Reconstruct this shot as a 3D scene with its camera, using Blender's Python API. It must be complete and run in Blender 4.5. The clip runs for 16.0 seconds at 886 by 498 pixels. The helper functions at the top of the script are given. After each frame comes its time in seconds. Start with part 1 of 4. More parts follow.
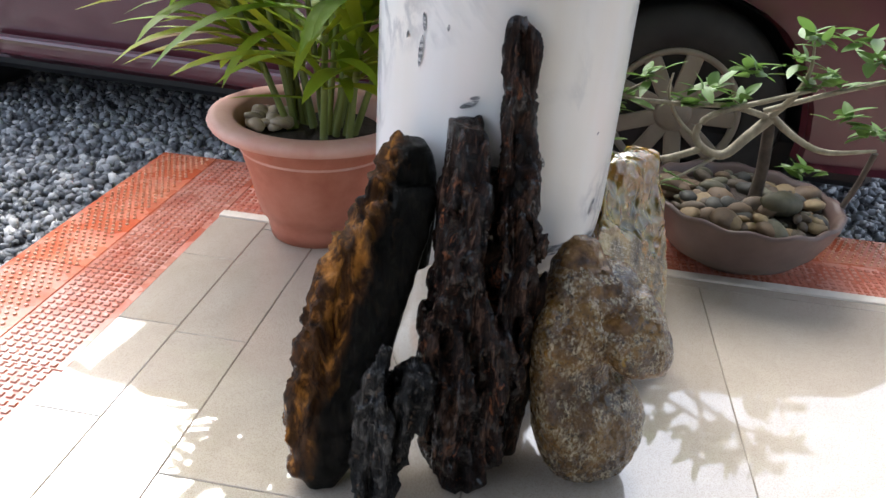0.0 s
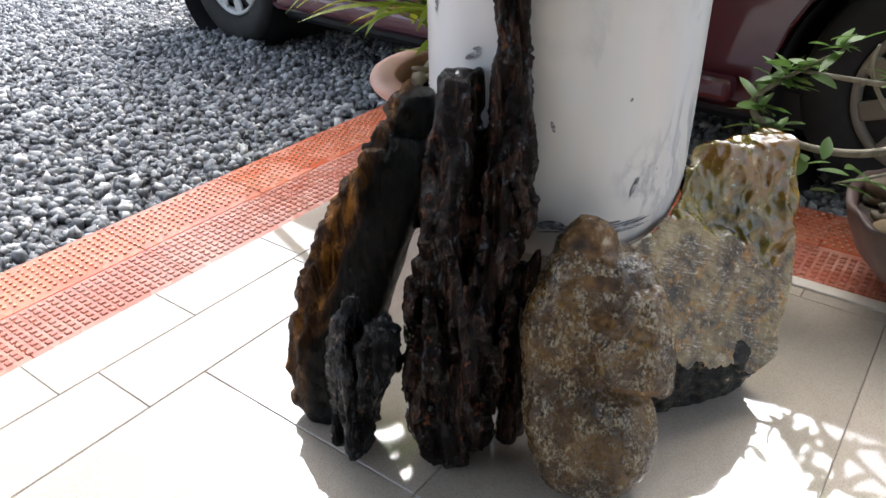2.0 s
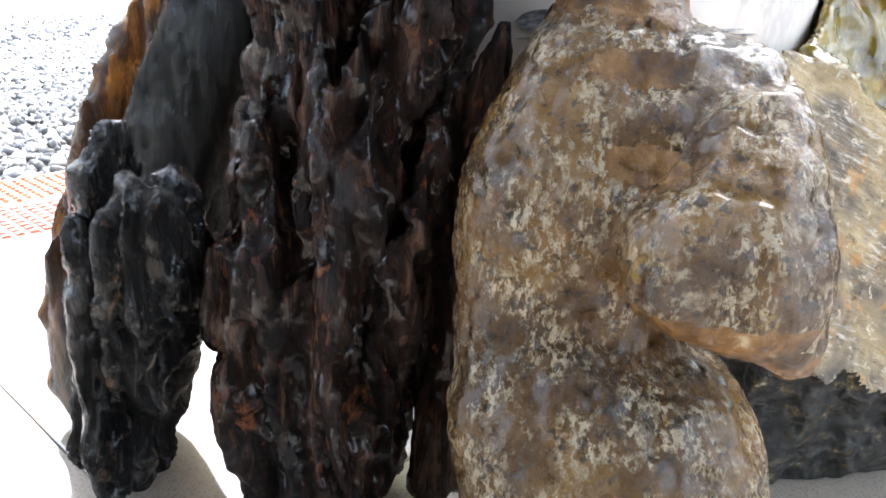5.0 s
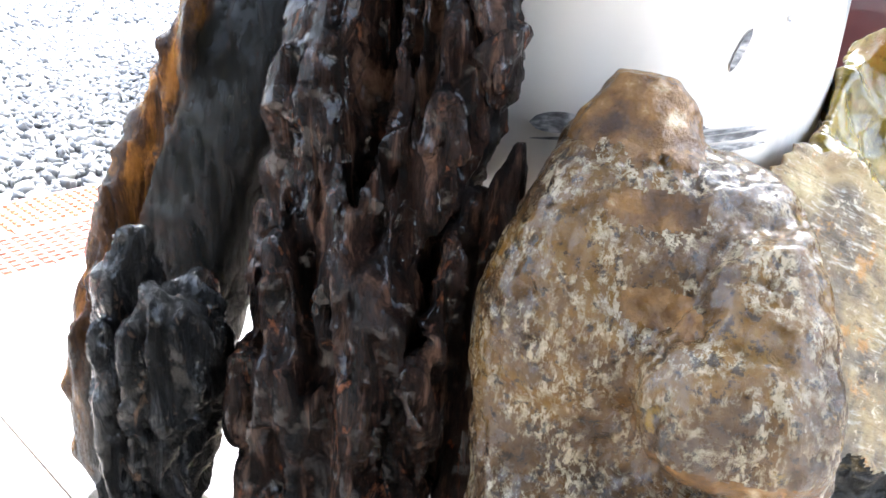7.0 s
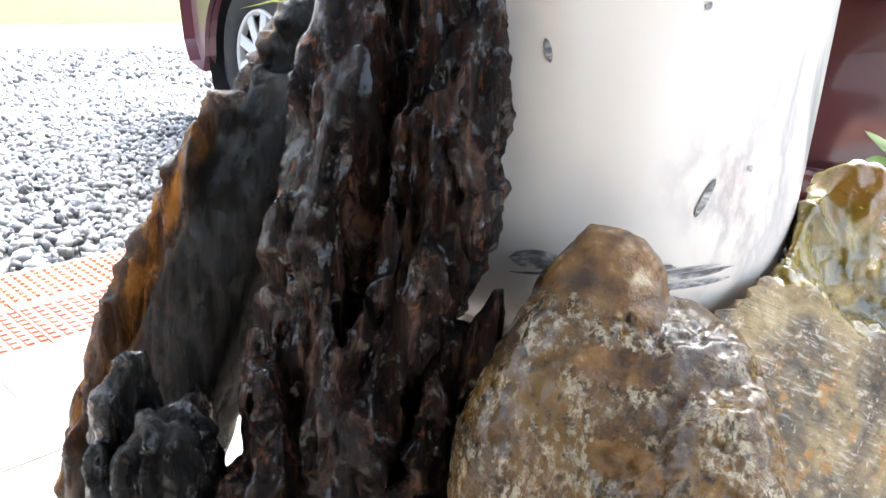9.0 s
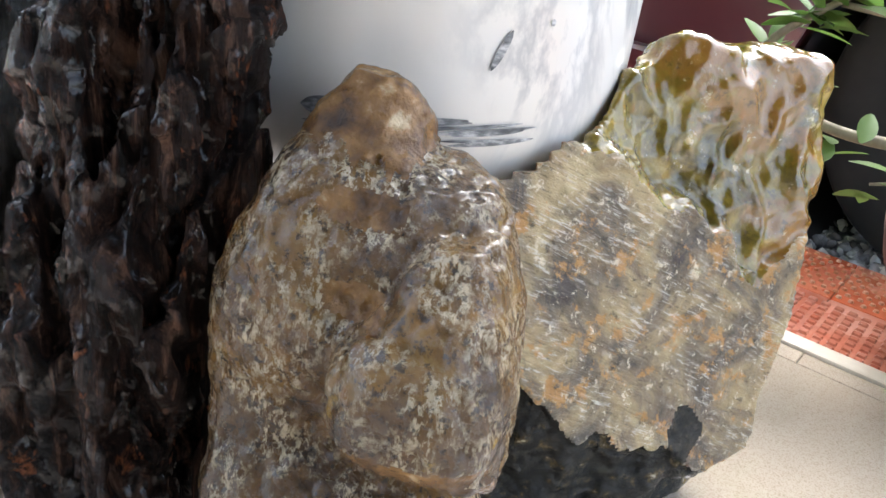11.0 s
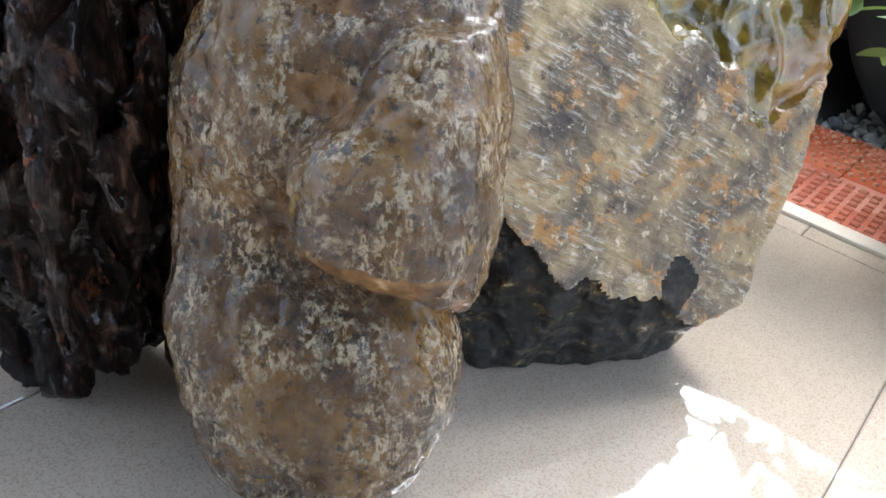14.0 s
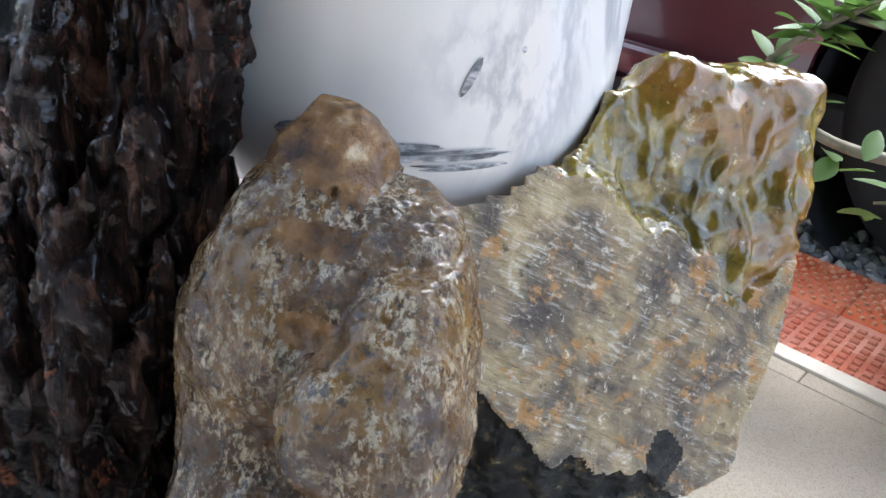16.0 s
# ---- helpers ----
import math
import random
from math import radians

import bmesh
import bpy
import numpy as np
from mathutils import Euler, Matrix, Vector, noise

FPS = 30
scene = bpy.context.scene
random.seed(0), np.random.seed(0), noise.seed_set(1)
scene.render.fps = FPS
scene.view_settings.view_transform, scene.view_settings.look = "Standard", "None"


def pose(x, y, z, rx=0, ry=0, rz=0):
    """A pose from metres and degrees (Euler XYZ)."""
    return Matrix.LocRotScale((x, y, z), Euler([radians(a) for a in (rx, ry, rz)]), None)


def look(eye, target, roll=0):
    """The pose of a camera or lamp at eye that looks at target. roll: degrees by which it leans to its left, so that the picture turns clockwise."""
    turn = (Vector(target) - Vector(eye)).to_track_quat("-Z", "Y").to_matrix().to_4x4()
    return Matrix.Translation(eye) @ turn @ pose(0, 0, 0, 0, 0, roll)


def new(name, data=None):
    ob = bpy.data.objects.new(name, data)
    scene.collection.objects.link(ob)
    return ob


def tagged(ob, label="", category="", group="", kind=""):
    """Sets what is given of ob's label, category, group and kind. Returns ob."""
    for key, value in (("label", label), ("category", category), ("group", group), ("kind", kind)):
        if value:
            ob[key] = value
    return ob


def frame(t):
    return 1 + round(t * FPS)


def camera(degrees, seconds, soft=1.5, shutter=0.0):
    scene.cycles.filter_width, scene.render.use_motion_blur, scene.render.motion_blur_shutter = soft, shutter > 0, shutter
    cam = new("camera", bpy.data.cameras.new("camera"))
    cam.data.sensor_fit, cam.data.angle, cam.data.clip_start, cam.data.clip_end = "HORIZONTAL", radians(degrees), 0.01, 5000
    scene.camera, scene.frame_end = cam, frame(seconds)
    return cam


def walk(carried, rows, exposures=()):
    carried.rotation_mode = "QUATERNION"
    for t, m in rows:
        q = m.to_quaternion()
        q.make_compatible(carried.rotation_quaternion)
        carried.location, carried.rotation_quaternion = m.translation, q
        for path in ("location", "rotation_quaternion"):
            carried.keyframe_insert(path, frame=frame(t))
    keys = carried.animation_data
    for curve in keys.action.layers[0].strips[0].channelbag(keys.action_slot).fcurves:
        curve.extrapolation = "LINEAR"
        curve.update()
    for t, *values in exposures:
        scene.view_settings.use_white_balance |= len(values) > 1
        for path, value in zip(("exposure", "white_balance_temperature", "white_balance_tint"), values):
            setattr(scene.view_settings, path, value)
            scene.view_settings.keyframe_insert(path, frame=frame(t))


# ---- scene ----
import itertools

cam = camera(61.6, 16.0)
ROWS = [
    (0, -0.0000, -0.0000, 0.7656, 61.83, -3.78, 9.23),
    (0.5, 0.1342, 0.0280, 0.7436, 62.49, -2.35, 14.31),
    (1, 0.2334, 0.0964, 0.7263, 63.43, -1.77, 21.93),
    (1.5, 0.3119, 0.1559, 0.7263, 60.60, -1.86, 28.83),
    (2, 0.3765, 0.1934, 0.7352, 59.33, 0.97, 36.45),
    (2.5, 0.4775, 0.2581, 0.7128, 60.05, 2.44, 43.11),
    (3, 0.5044, 0.3240, 0.6473, 62.18, 0.18, 48.16),
    (3.5, 0.4423, 0.3999, 0.5393, 65.22, -0.34, 46.56),
    (4, 0.3352, 0.4577, 0.3362, 71.44, -1.74, 42.52),
    (4.2, 0.3032, 0.4991, 0.3180, 71.53, -1.73, 42.38),
    (6.3, 0.2557, 0.5387, 0.3556, 65.98, -2.57, 42.92),
    (6.5, 0.2545, 0.5404, 0.3633, 66.82, -2.76, 42.58),
    (7, 0.2486, 0.5349, 0.3964, 67.54, -1.69, 42.84),
    (7.5, 0.2497, 0.5333, 0.4313, 69.02, -1.61, 43.18),
    (8, 0.2478, 0.5337, 0.4516, 69.72, -1.56, 43.27),
    (8.2, 0.2461, 0.5302, 0.4545, 71.32, -2.41, 43.24),
    (10.3, 0.3009, 0.5754, 0.4525, 68.83, -5.07, 39.75),
    (10.5, 0.3095, 0.5883, 0.4529, 66.97, -6.21, 39.68),
    (11, 0.3301, 0.6013, 0.4321, 63.21, -6.90, 40.33),
    (11.5, 0.3428, 0.6131, 0.4182, 61.65, -7.24, 39.96),
    (12, 0.3468, 0.6174, 0.4122, 60.42, -7.53, 39.98),
    (12.5, 0.3551, 0.6270, 0.4082, 59.72, -7.90, 39.86),
    (13, 0.3616, 0.6306, 0.4014, 59.11, -7.81, 39.73),
    (13.5, 0.3499, 0.6204, 0.3872, 57.54, -7.01, 41.04),
    (14, 0.3424, 0.6179, 0.3797, 55.56, -7.92, 41.49),
    (14.5, 0.3456, 0.6217, 0.3947, 56.42, -8.00, 40.97),
    (15, 0.3524, 0.6279, 0.4115, 58.31, -7.11, 40.57),
    (15.5, 0.3538, 0.6287, 0.4365, 62.27, -7.39, 40.50),
    (16, 0.3529, 0.6297, 0.4534, 62.54, -6.55, 42.98),
]
EXPOSURES = [(0.0, 1.8, 6050, 9), (3.4, 1.45, 6400, 9), (4.0, 1.55, 6700, 9), (4.2, 1.9, 6600, 9), (6.3, 3.58, 6000, 9), (7.2, 3.5, 6000, 9), (8.2, 3.1, 6100, 9), (10.3, 2.95, 6250, 9), (10.8, 2.78, 6150, 9), (11.5, 2.74, 6000, 9), (13.0, 2.6, 5900, 9), (15.0, 2.6, 5850, 9), (16.0, 2.5, 5600, 9)]
walk(cam, [(t, pose(x, y, z, rx, ry, rz)) for t, x, y, z, rx, ry, rz in ROWS], EXPOSURES)

# ---- light ----
world = bpy.data.worlds.new("sky")
scene.world = world
world.use_nodes = True
wn, wl = world.node_tree.nodes, world.node_tree.links
sky = wn.new("ShaderNodeTexSky")
sky.sky_type, sky.sun_disc = "NISHITA", False
sky.sun_elevation, sky.sun_rotation = radians(48), radians(-30)
sky.air_density, sky.dust_density = 1.0, 4.0
pale = wn.new("ShaderNodeHueSaturation")
pale.inputs["Saturation"].default_value = 0.55
wl.new(sky.outputs[0], pale.inputs["Color"])
wl.new(pale.outputs[0], wn["Background"].inputs["Color"])
wn["Background"].inputs["Strength"].default_value = 0.15
sun = new("sun", bpy.data.lights.new("sun", "SUN"))
sun.data.energy, sun.data.angle, sun.data.color = 1.2, radians(45), (1.0, 0.97, 0.93)
sun.matrix_world = look((-2.0, 3.5, 5.0), (0, 0, 0))


# ---- materials ----
def ramp(nt, fac, stops):
    r = nt.nodes.new("ShaderNodeValToRGB")
    el = r.color_ramp.elements
    while len(el) < len(stops):
        el.new(0.5)
    for e, (p, c) in zip(el, stops):
        e.position, e.color = p, (*c, 1)
    nt.links.new(fac, r.inputs[0])
    return r.outputs[0]


def coords(nt, stretch=(1, 1, 1), turn=(0, 0, 0)):
    tc = nt.nodes.new("ShaderNodeTexCoord")
    mp = nt.nodes.new("ShaderNodeMapping")
    mp.inputs["Scale"].default_value = stretch
    mp.inputs["Rotation"].default_value = [radians(a) for a in turn]
    nt.links.new(tc.outputs["Object"], mp.inputs[0])
    return mp.outputs[0]


def noise_fac(nt, scale, detail=4, rough=0.55, stretch=(1, 1, 1), distort=0.0, turn=(0, 0, 0)):
    n = nt.nodes.new("ShaderNodeTexNoise")
    n.inputs["Scale"].default_value, n.inputs["Detail"].default_value = scale, detail
    n.inputs["Roughness"].default_value, n.inputs["Distortion"].default_value = rough, distort
    nt.links.new(coords(nt, stretch, turn), n.inputs["Vector"])
    return n.outputs["Fac"]


def mixed(nt, fac, a, b, mode="MIX"):
    m = nt.nodes.new("ShaderNodeMix")
    m.data_type, m.blend_type = "RGBA", mode
    for sock, v in ((m.inputs[0], fac), (m.inputs[6], a), (m.inputs[7], b)):
        if isinstance(v, (int, float)):
            sock.default_value = v
        elif isinstance(v, tuple):
            sock.default_value = (*v, 1)
        else:
            nt.links.new(v, sock)
    return m.outputs[2]


def bump(nt, bsdf, height, strength, dist=0.002):
    b = nt.nodes.new("ShaderNodeBump")
    b.inputs["Strength"].default_value, b.inputs["Distance"].default_value = strength, dist
    nt.links.new(height, b.inputs["Height"])
    nt.links.new(b.outputs[0], bsdf.inputs["Normal"])


def material(name, rough=0.5, metal=0.0, coat=0.0, color=None):
    m = bpy.data.materials.new(name)
    m.use_nodes = True
    b = m.node_tree.nodes["Principled BSDF"]
    b.inputs["Roughness"].default_value, b.inputs["Metallic"].default_value = rough, metal
    b.inputs["Coat Weight"].default_value, b.inputs["Coat Roughness"].default_value = coat, 0.06
    if color:
        b.inputs["Base Color"].default_value = (*color, 1)
    return m, m.node_tree, b


def speckled(name, stops, scale, rough=0.5, bump_scale=None, bump_strength=0.3, stretch=(1, 1, 1), detail=5, coat=0.0, dist=0.002, distort=0.0, turn=(0, 0, 0)):
    m, nt, b = material(name, rough, coat=coat)
    f = noise_fac(nt, scale, detail, 0.6, stretch, distort, turn)
    nt.links.new(ramp(nt, f, stops), b.inputs["Base Color"])
    if bump_scale:
        bump(nt, b, noise_fac(nt, bump_scale, 6, 0.6, stretch, 0, turn), bump_strength, dist)
    return m


def random_tone(m, nt, b, amount=0.3):
    info = nt.nodes.new("ShaderNodeObjectInfo")
    src = b.inputs["Base Color"].links[0].from_socket
    v = nt.nodes.new("ShaderNodeMapRange")
    v.inputs["To Min"].default_value, v.inputs["To Max"].default_value = 1 - amount, 1 + amount * 0.4
    nt.links.new(info.outputs["Random"], v.inputs[0])
    h = nt.nodes.new("ShaderNodeHueSaturation")
    nt.links.new(v.outputs[0], h.inputs["Value"])
    nt.links.new(src, h.inputs["Color"])
    nt.links.new(h.outputs[0], b.inputs["Base Color"])


def make_tile():
    m, nt, b = material("cream_tile", 0.09)
    f = noise_fac(nt, 5, 5, 0.6, (1, 1, 1), 1.5)
    c = ramp(nt, f, [(0.3, (0.48, 0.410, 0.325)), (0.7, (0.56, 0.485, 0.395))])
    c = mixed(nt, ramp(nt, noise_fac(nt, 620, 3), [(0.48, (0, 0, 0)), (0.68, (0.6, 0.6, 0.6))]), c, (0.27, 0.20, 0.14))
    nt.links.new(c, b.inputs["Base Color"])
    nt.links.new(ramp(nt, noise_fac(nt, 9, 4), [(0.35, (0.025, 0.025, 0.025)), (0.7, (0.06, 0.06, 0.06))]), b.inputs["Roughness"])
    b.inputs["IOR"].default_value = 2.0
    random_tone(m, nt, b, 0.06)
    return m


def make_tactile(name, base, worn):
    m, nt, b = material(name, 0.3)
    f = noise_fac(nt, 7, 6, 0.65, (1, 1, 1), 0.6)
    c = ramp(nt, f, [(0.35, base), (0.72, worn)])
    c = mixed(nt, ramp(nt, noise_fac(nt, 60, 4), [(0.5, (0, 0, 0)), (0.8, (0.5, 0.5, 0.5))]), c, (0.20, 0.05, 0.03))
    nt.links.new(c, b.inputs["Base Color"])
    nt.links.new(ramp(nt, noise_fac(nt, 11, 3), [(0.4, (0.12, 0.12, 0.12)), (0.65, (0.45, 0.45, 0.45))]), b.inputs["Roughness"])
    bump(nt, b, noise_fac(nt, 160, 3), 0.25, 0.001)
    random_tone(m, nt, b, 0.18)
    return m


def make_marble():
    m, nt, b = material("painted_marble", 0.22)
    big = noise_fac(nt, 5, 6, 0.6, (1, 1, 0.6), 2.2)
    vein = ramp(nt, big, [(0.44, (0, 0, 0)), (0.495, (0.75, 0.75, 0.75)), (0.51, (0.75, 0.75, 0.75)), (0.57, (0, 0, 0))])
    patch = ramp(nt, noise_fac(nt, 3.2, 3), [(0.50, (0, 0, 0)), (0.66, (1, 1, 1))])
    fac = mixed(nt, 1.0, vein, patch, "MULTIPLY")
    warm = ramp(nt, noise_fac(nt, 6, 4, 0.6, (1, 1, 0.12)), [(0.4, (0.80, 0.80, 0.79)), (0.75, (0.74, 0.69, 0.60))])
    c = mixed(nt, fac, warm, (0.16, 0.18, 0.22))
    fleck = ramp(nt, noise_fac(nt, 22, 2, 0.4, (1, 1, 0.4), 0.5), [(0.74, (0, 0, 0)), (0.77, (0.7, 0.7, 0.7))])
    c = mixed(nt, fleck, c, (0.20, 0.21, 0.24))
    nt.links.new(c, b.inputs["Base Color"])
    bump(nt, b, noise_fac(nt, 40, 3), 0.08, 0.001)
    return m


def make_fossil(name, dark, mid, bright, cut, rind=None):
    """Silicified wood; rind: colours of the honey-brown bark along one side of a leaning slab."""
    m, nt, b = material(name, 0.3)
    streak = noise_fac(nt, 80, 8, 0.70, (1, 1, 0.13), 0.7)
    c = ramp(nt, streak, [(0.42, dark), (0.56, mid), (0.76, bright)])
    patch = ramp(nt, noise_fac(nt, 22, 6, 0.65, (1, 1, 0.45), 0.8), [(cut, (0, 0, 0)), (cut + 0.10, (1, 1, 1))])
    c = mixed(nt, patch, c, mixed(nt, 0.5, c, bright))
    rust = ramp(nt, noise_fac(nt, 48, 6, 0.7, (1, 1, 0.5), 0.5), [(0.60, (0, 0, 0)), (0.68, (0.6, 0.6, 0.6))])
    c = mixed(nt, rust, c, (bright[0] * 1.5, bright[1] * 0.9, bright[2] * 0.55))
    if rind:
        sep = nt.nodes.new("ShaderNodeSeparateXYZ")
        nt.links.new(coords(nt, (1, 1, 1), (0, -10.8, 0)), sep.inputs[0])
        wob = nt.nodes.new("ShaderNodeMath")
        wob.operation = "MULTIPLY_ADD"
        nt.links.new(noise_fac(nt, 26, 5, 0.6, (1, 1, 0.5)), wob.inputs[0])
        wob.inputs[1].default_value = 0.06
        nt.links.new(sep.outputs["X"], wob.inputs[2])
        side = nt.nodes.new("ShaderNodeMapRange")
        side.inputs["From Min"].default_value, side.inputs["From Max"].default_value = -0.206, -0.228
        nt.links.new(wob.outputs[0], side.inputs[0])
        honey = ramp(nt, noise_fac(nt, 42, 6, 0.65, (1, 1, 0.35), 0.5), [(0.36, rind[0]), (0.52, rind[1]), (0.68, rind[2])])
        c = mixed(nt, side.outputs[0], c, honey)
    nt.links.new(c, b.inputs["Base Color"])
    nt.links.new(ramp(nt, noise_fac(nt, 90, 6, 0.65), [(0.36, (0.10, 0.10, 0.10)), (0.66, (0.15, 0.15, 0.15))]), b.inputs["Roughness"])
    b.inputs["Specular IOR Level"].default_value = 0.10 if rind else 0.18
    wet = ramp(nt, noise_fac(nt, 55, 6, 0.7), [(0.50, (0, 0, 0)), (0.58, (0.12, 0.12, 0.12) if rind else (0.6, 0.6, 0.6))])
    nt.links.new(wet, b.inputs["Coat Weight"])
    b.inputs["Coat Roughness"].default_value = 0.12
    bump(nt, b, noise_fac(nt, 190, 9, 0.72, (1, 1, 0.28), 0.6), 1.0, 0.006)
    return m


def make_shell():
    m, nt, b = material("chalcedony_crust", 0.28)
    c = ramp(nt, noise_fac(nt, 17, 9, 0.68, (1, 1, 0.8), 0.5), [(0.36, (0.060, 0.026, 0.005)), (0.46, (0.135, 0.062, 0.011)), (0.56, (0.25, 0.125, 0.022)), (0.68, (0.38, 0.22, 0.055))])
    mauve = ramp(nt, noise_fac(nt, 12, 6, 0.6), [(0.48, (0, 0, 0)), (0.64, (0.22, 0.22, 0.22))])
    c = mixed(nt, mauve, c, (0.17, 0.125, 0.105))
    crust = ramp(nt, noise_fac(nt, 300, 6, 0.66, (1, 1, 0.45), 0.3), [(0.47, (0, 0, 0)), (0.55, (1, 1, 1))])
    where = ramp(nt, noise_fac(nt, 40, 9, 0.74), [(0.47, (0.04, 0.04, 0.04)), (0.58, (1, 1, 1))])
    c = mixed(nt, mixed(nt, 1.0, crust, where, "MULTIPLY"), c, (0.72, 0.60, 0.39))
    chalk = ramp(nt, noise_fac(nt, 34, 10, 0.75, (1, 1, 1), 0.3), [(0.59, (0, 0, 0)), (0.67, (0.8, 0.8, 0.8))])
    c = mixed(nt, chalk, c, (0.70, 0.60, 0.40))
    pits = ramp(nt, noise_fac(nt, 150, 8, 0.72), [(0.40, (0.85, 0.85, 0.85)), (0.45, (0, 0, 0))])
    c = mixed(nt, pits, c, (0.030, 0.020, 0.012))
    gold = ramp(nt, noise_fac(nt, 46, 5, 0.6), [(0.67, (0, 0, 0)), (0.71, (0.8, 0.8, 0.8))])
    c = mixed(nt, gold, c, (0.50, 0.30, 0.04))
    nt.links.new(c, b.inputs["Base Color"])
    nt.links.new(ramp(nt, noise_fac(nt, 120, 6, 0.65), [(0.36, (0.06, 0.06, 0.06)), (0.60, (0.36, 0.36, 0.36))]), b.inputs["Roughness"])
    b.inputs["Coat Weight"].default_value, b.inputs["Coat Roughness"].default_value = 0.5, 0.14
    bump(nt, b, noise_fac(nt, 150, 9, 0.75, (1, 1, 0.5), 0.5), 1.0, 0.010)
    return m


def sawn_coords(nt):
    """Runs along the saw's diagonal strokes on the slab's face."""
    tc = nt.nodes.new("ShaderNodeTexCoord")
    mp = nt.nodes.new("ShaderNodeMapping")
    mp.vector_type = "TEXTURE"
    mp.inputs["Rotation"].default_value = (0, radians(27), radians(62.2))
    mp.inputs["Scale"].default_value = (14.0, 1.0, 1.0)
    nt.links.new(tc.outputs["Object"], mp.inputs[0])
    return mp.outputs[0]


def make_slab(name, glossy):
    m, nt, b = material(name, 0.09 if glossy else 0.34)
    base = noise_fac(nt, 15, 6, 0.65, (1, 1, 1), 1.0)
    if glossy:
        c = ramp(nt, base, [(0.34, (0.050, 0.036, 0.005)), (0.46, (0.150, 0.108, 0.012)), (0.56, (0.27, 0.190, 0.025)), (0.68, (0.42, 0.31, 0.08))])
        c = mixed(nt, ramp(nt, noise_fac(nt, 9, 6, 0.65), [(0.49, (0, 0, 0)), (0.55, (0.9, 0.9, 0.9))]), c, (0.25, 0.120, 0.018))
        c = mixed(nt, ramp(nt, noise_fac(nt, 70, 8, 0.72), [(0.60, (0, 0, 0)), (0.66, (0.8, 0.8, 0.8))]), c, (0.72, 0.60, 0.34))
        c = mixed(nt, ramp(nt, noise_fac(nt, 55, 7, 0.7), [(0.36, (0.7, 0.7, 0.7)), (0.43, (0, 0, 0))]), c, (0.055, 0.038, 0.012))
        bump(nt, b, noise_fac(nt, 48, 5, 0.55, (1, 1, 0.9), 0.3), 0.55, 0.006)
        b.inputs["Coat Weight"].default_value = 0.8
    else:
        c = ramp(nt, base, [(0.34, (0.085, 0.070, 0.058)), (0.46, (0.23, 0.180, 0.115)), (0.56, (0.42, 0.32, 0.170)), (0.68, (0.56, 0.46, 0.26))])
        rust = ramp(nt, noise_fac(nt, 44, 8, 0.7), [(0.55, (0, 0, 0)), (0.60, (0.9, 0.9, 0.9))])
        c = mixed(nt, rust, c, (0.50, 0.27, 0.085))
        sc = nt.nodes.new("ShaderNodeTexNoise")
        sc.inputs["Scale"].default_value, sc.inputs["Detail"].default_value, sc.inputs["Roughness"].default_value = 400, 6, 0.7
        nt.links.new(sawn_coords(nt), sc.inputs["Vector"])
        where = ramp(nt, noise_fac(nt, 30, 4, 0.6), [(0.45, (0, 0, 0)), (0.60, (1, 1, 1))])
        line = mixed(nt, 1.0, ramp(nt, sc.outputs["Fac"], [(0.53, (0, 0, 0)), (0.61, (0.7, 0.7, 0.7))]), where, "MULTIPLY")
        c = mixed(nt, line, c, (0.74, 0.70, 0.62))
        c = mixed(nt, ramp(nt, sc.outputs["Fac"], [(0.34, (0.6, 0.6, 0.6)), (0.42, (0, 0, 0))]), c, (0.05, 0.042, 0.030))
        white = ramp(nt, noise_fac(nt, 110, 9, 0.75), [(0.57, (0, 0, 0)), (0.63, (0.85, 0.85, 0.85))])
        c = mixed(nt, white, c, (0.76, 0.67, 0.50))
        pit = ramp(nt, noise_fac(nt, 90, 7, 0.7), [(0.32, (0.8, 0.8, 0.8)), (0.41, (0, 0, 0))])
        c = mixed(nt, pit, c, (0.045, 0.035, 0.022))
        bump(nt, b, mixed(nt, 0.5, sc.outputs["Fac"], noise_fac(nt, 110, 7, 0.7)), 0.9, 0.004)
    b.inputs["Subsurface Weight"].default_value, b.inputs["Subsurface Scale"].default_value = 0.12, 0.008
    nt.links.new(c, b.inputs["Base Color"])
    return m


def island_random(name, stops, rough=0.6, bump_scale=120, spec=0.5):
    m, nt, b = material(name, rough)
    g = nt.nodes.new("ShaderNodeNewGeometry")
    c = ramp(nt, g.outputs["Random Per Island"], stops)
    c = mixed(nt, ramp(nt, noise_fac(nt, bump_scale, 5), [(0.4, (0, 0, 0)), (0.8, (0.5, 0.5, 0.5))]), c, (0.10, 0.095, 0.09))
    nt.links.new(c, b.inputs["Base Color"])
    bump(nt, b, noise_fac(nt, bump_scale, 4), 0.4, 0.002)
    return m


TILE = make_tile()
GROUT = speckled("grout", [(0.3, (0.13, 0.12, 0.11)), (0.7, (0.20, 0.185, 0.165))], 40, 0.8)
RED = make_tactile("red_tactile_tile", (0.52, 0.10, 0.035), (0.60, 0.22, 0.12))
PINK = make_tactile("faded_tactile_tile", (0.50, 0.13, 0.07), (0.58, 0.30, 0.22))
STUD = speckled("worn_stud", [(0.35, (0.58, 0.20, 0.09)), (0.65, (0.68, 0.42, 0.28))], 30, 0.35)
GRAVEL = island_random("grey_gravel", [(0.0, (0.075, 0.078, 0.084)), (0.35, (0.20, 0.205, 0.215)), (0.7, (0.33, 0.335, 0.34)), (0.88, (0.52, 0.51, 0.50)), (1.0, (0.70, 0.67, 0.62))], 0.55, 90)
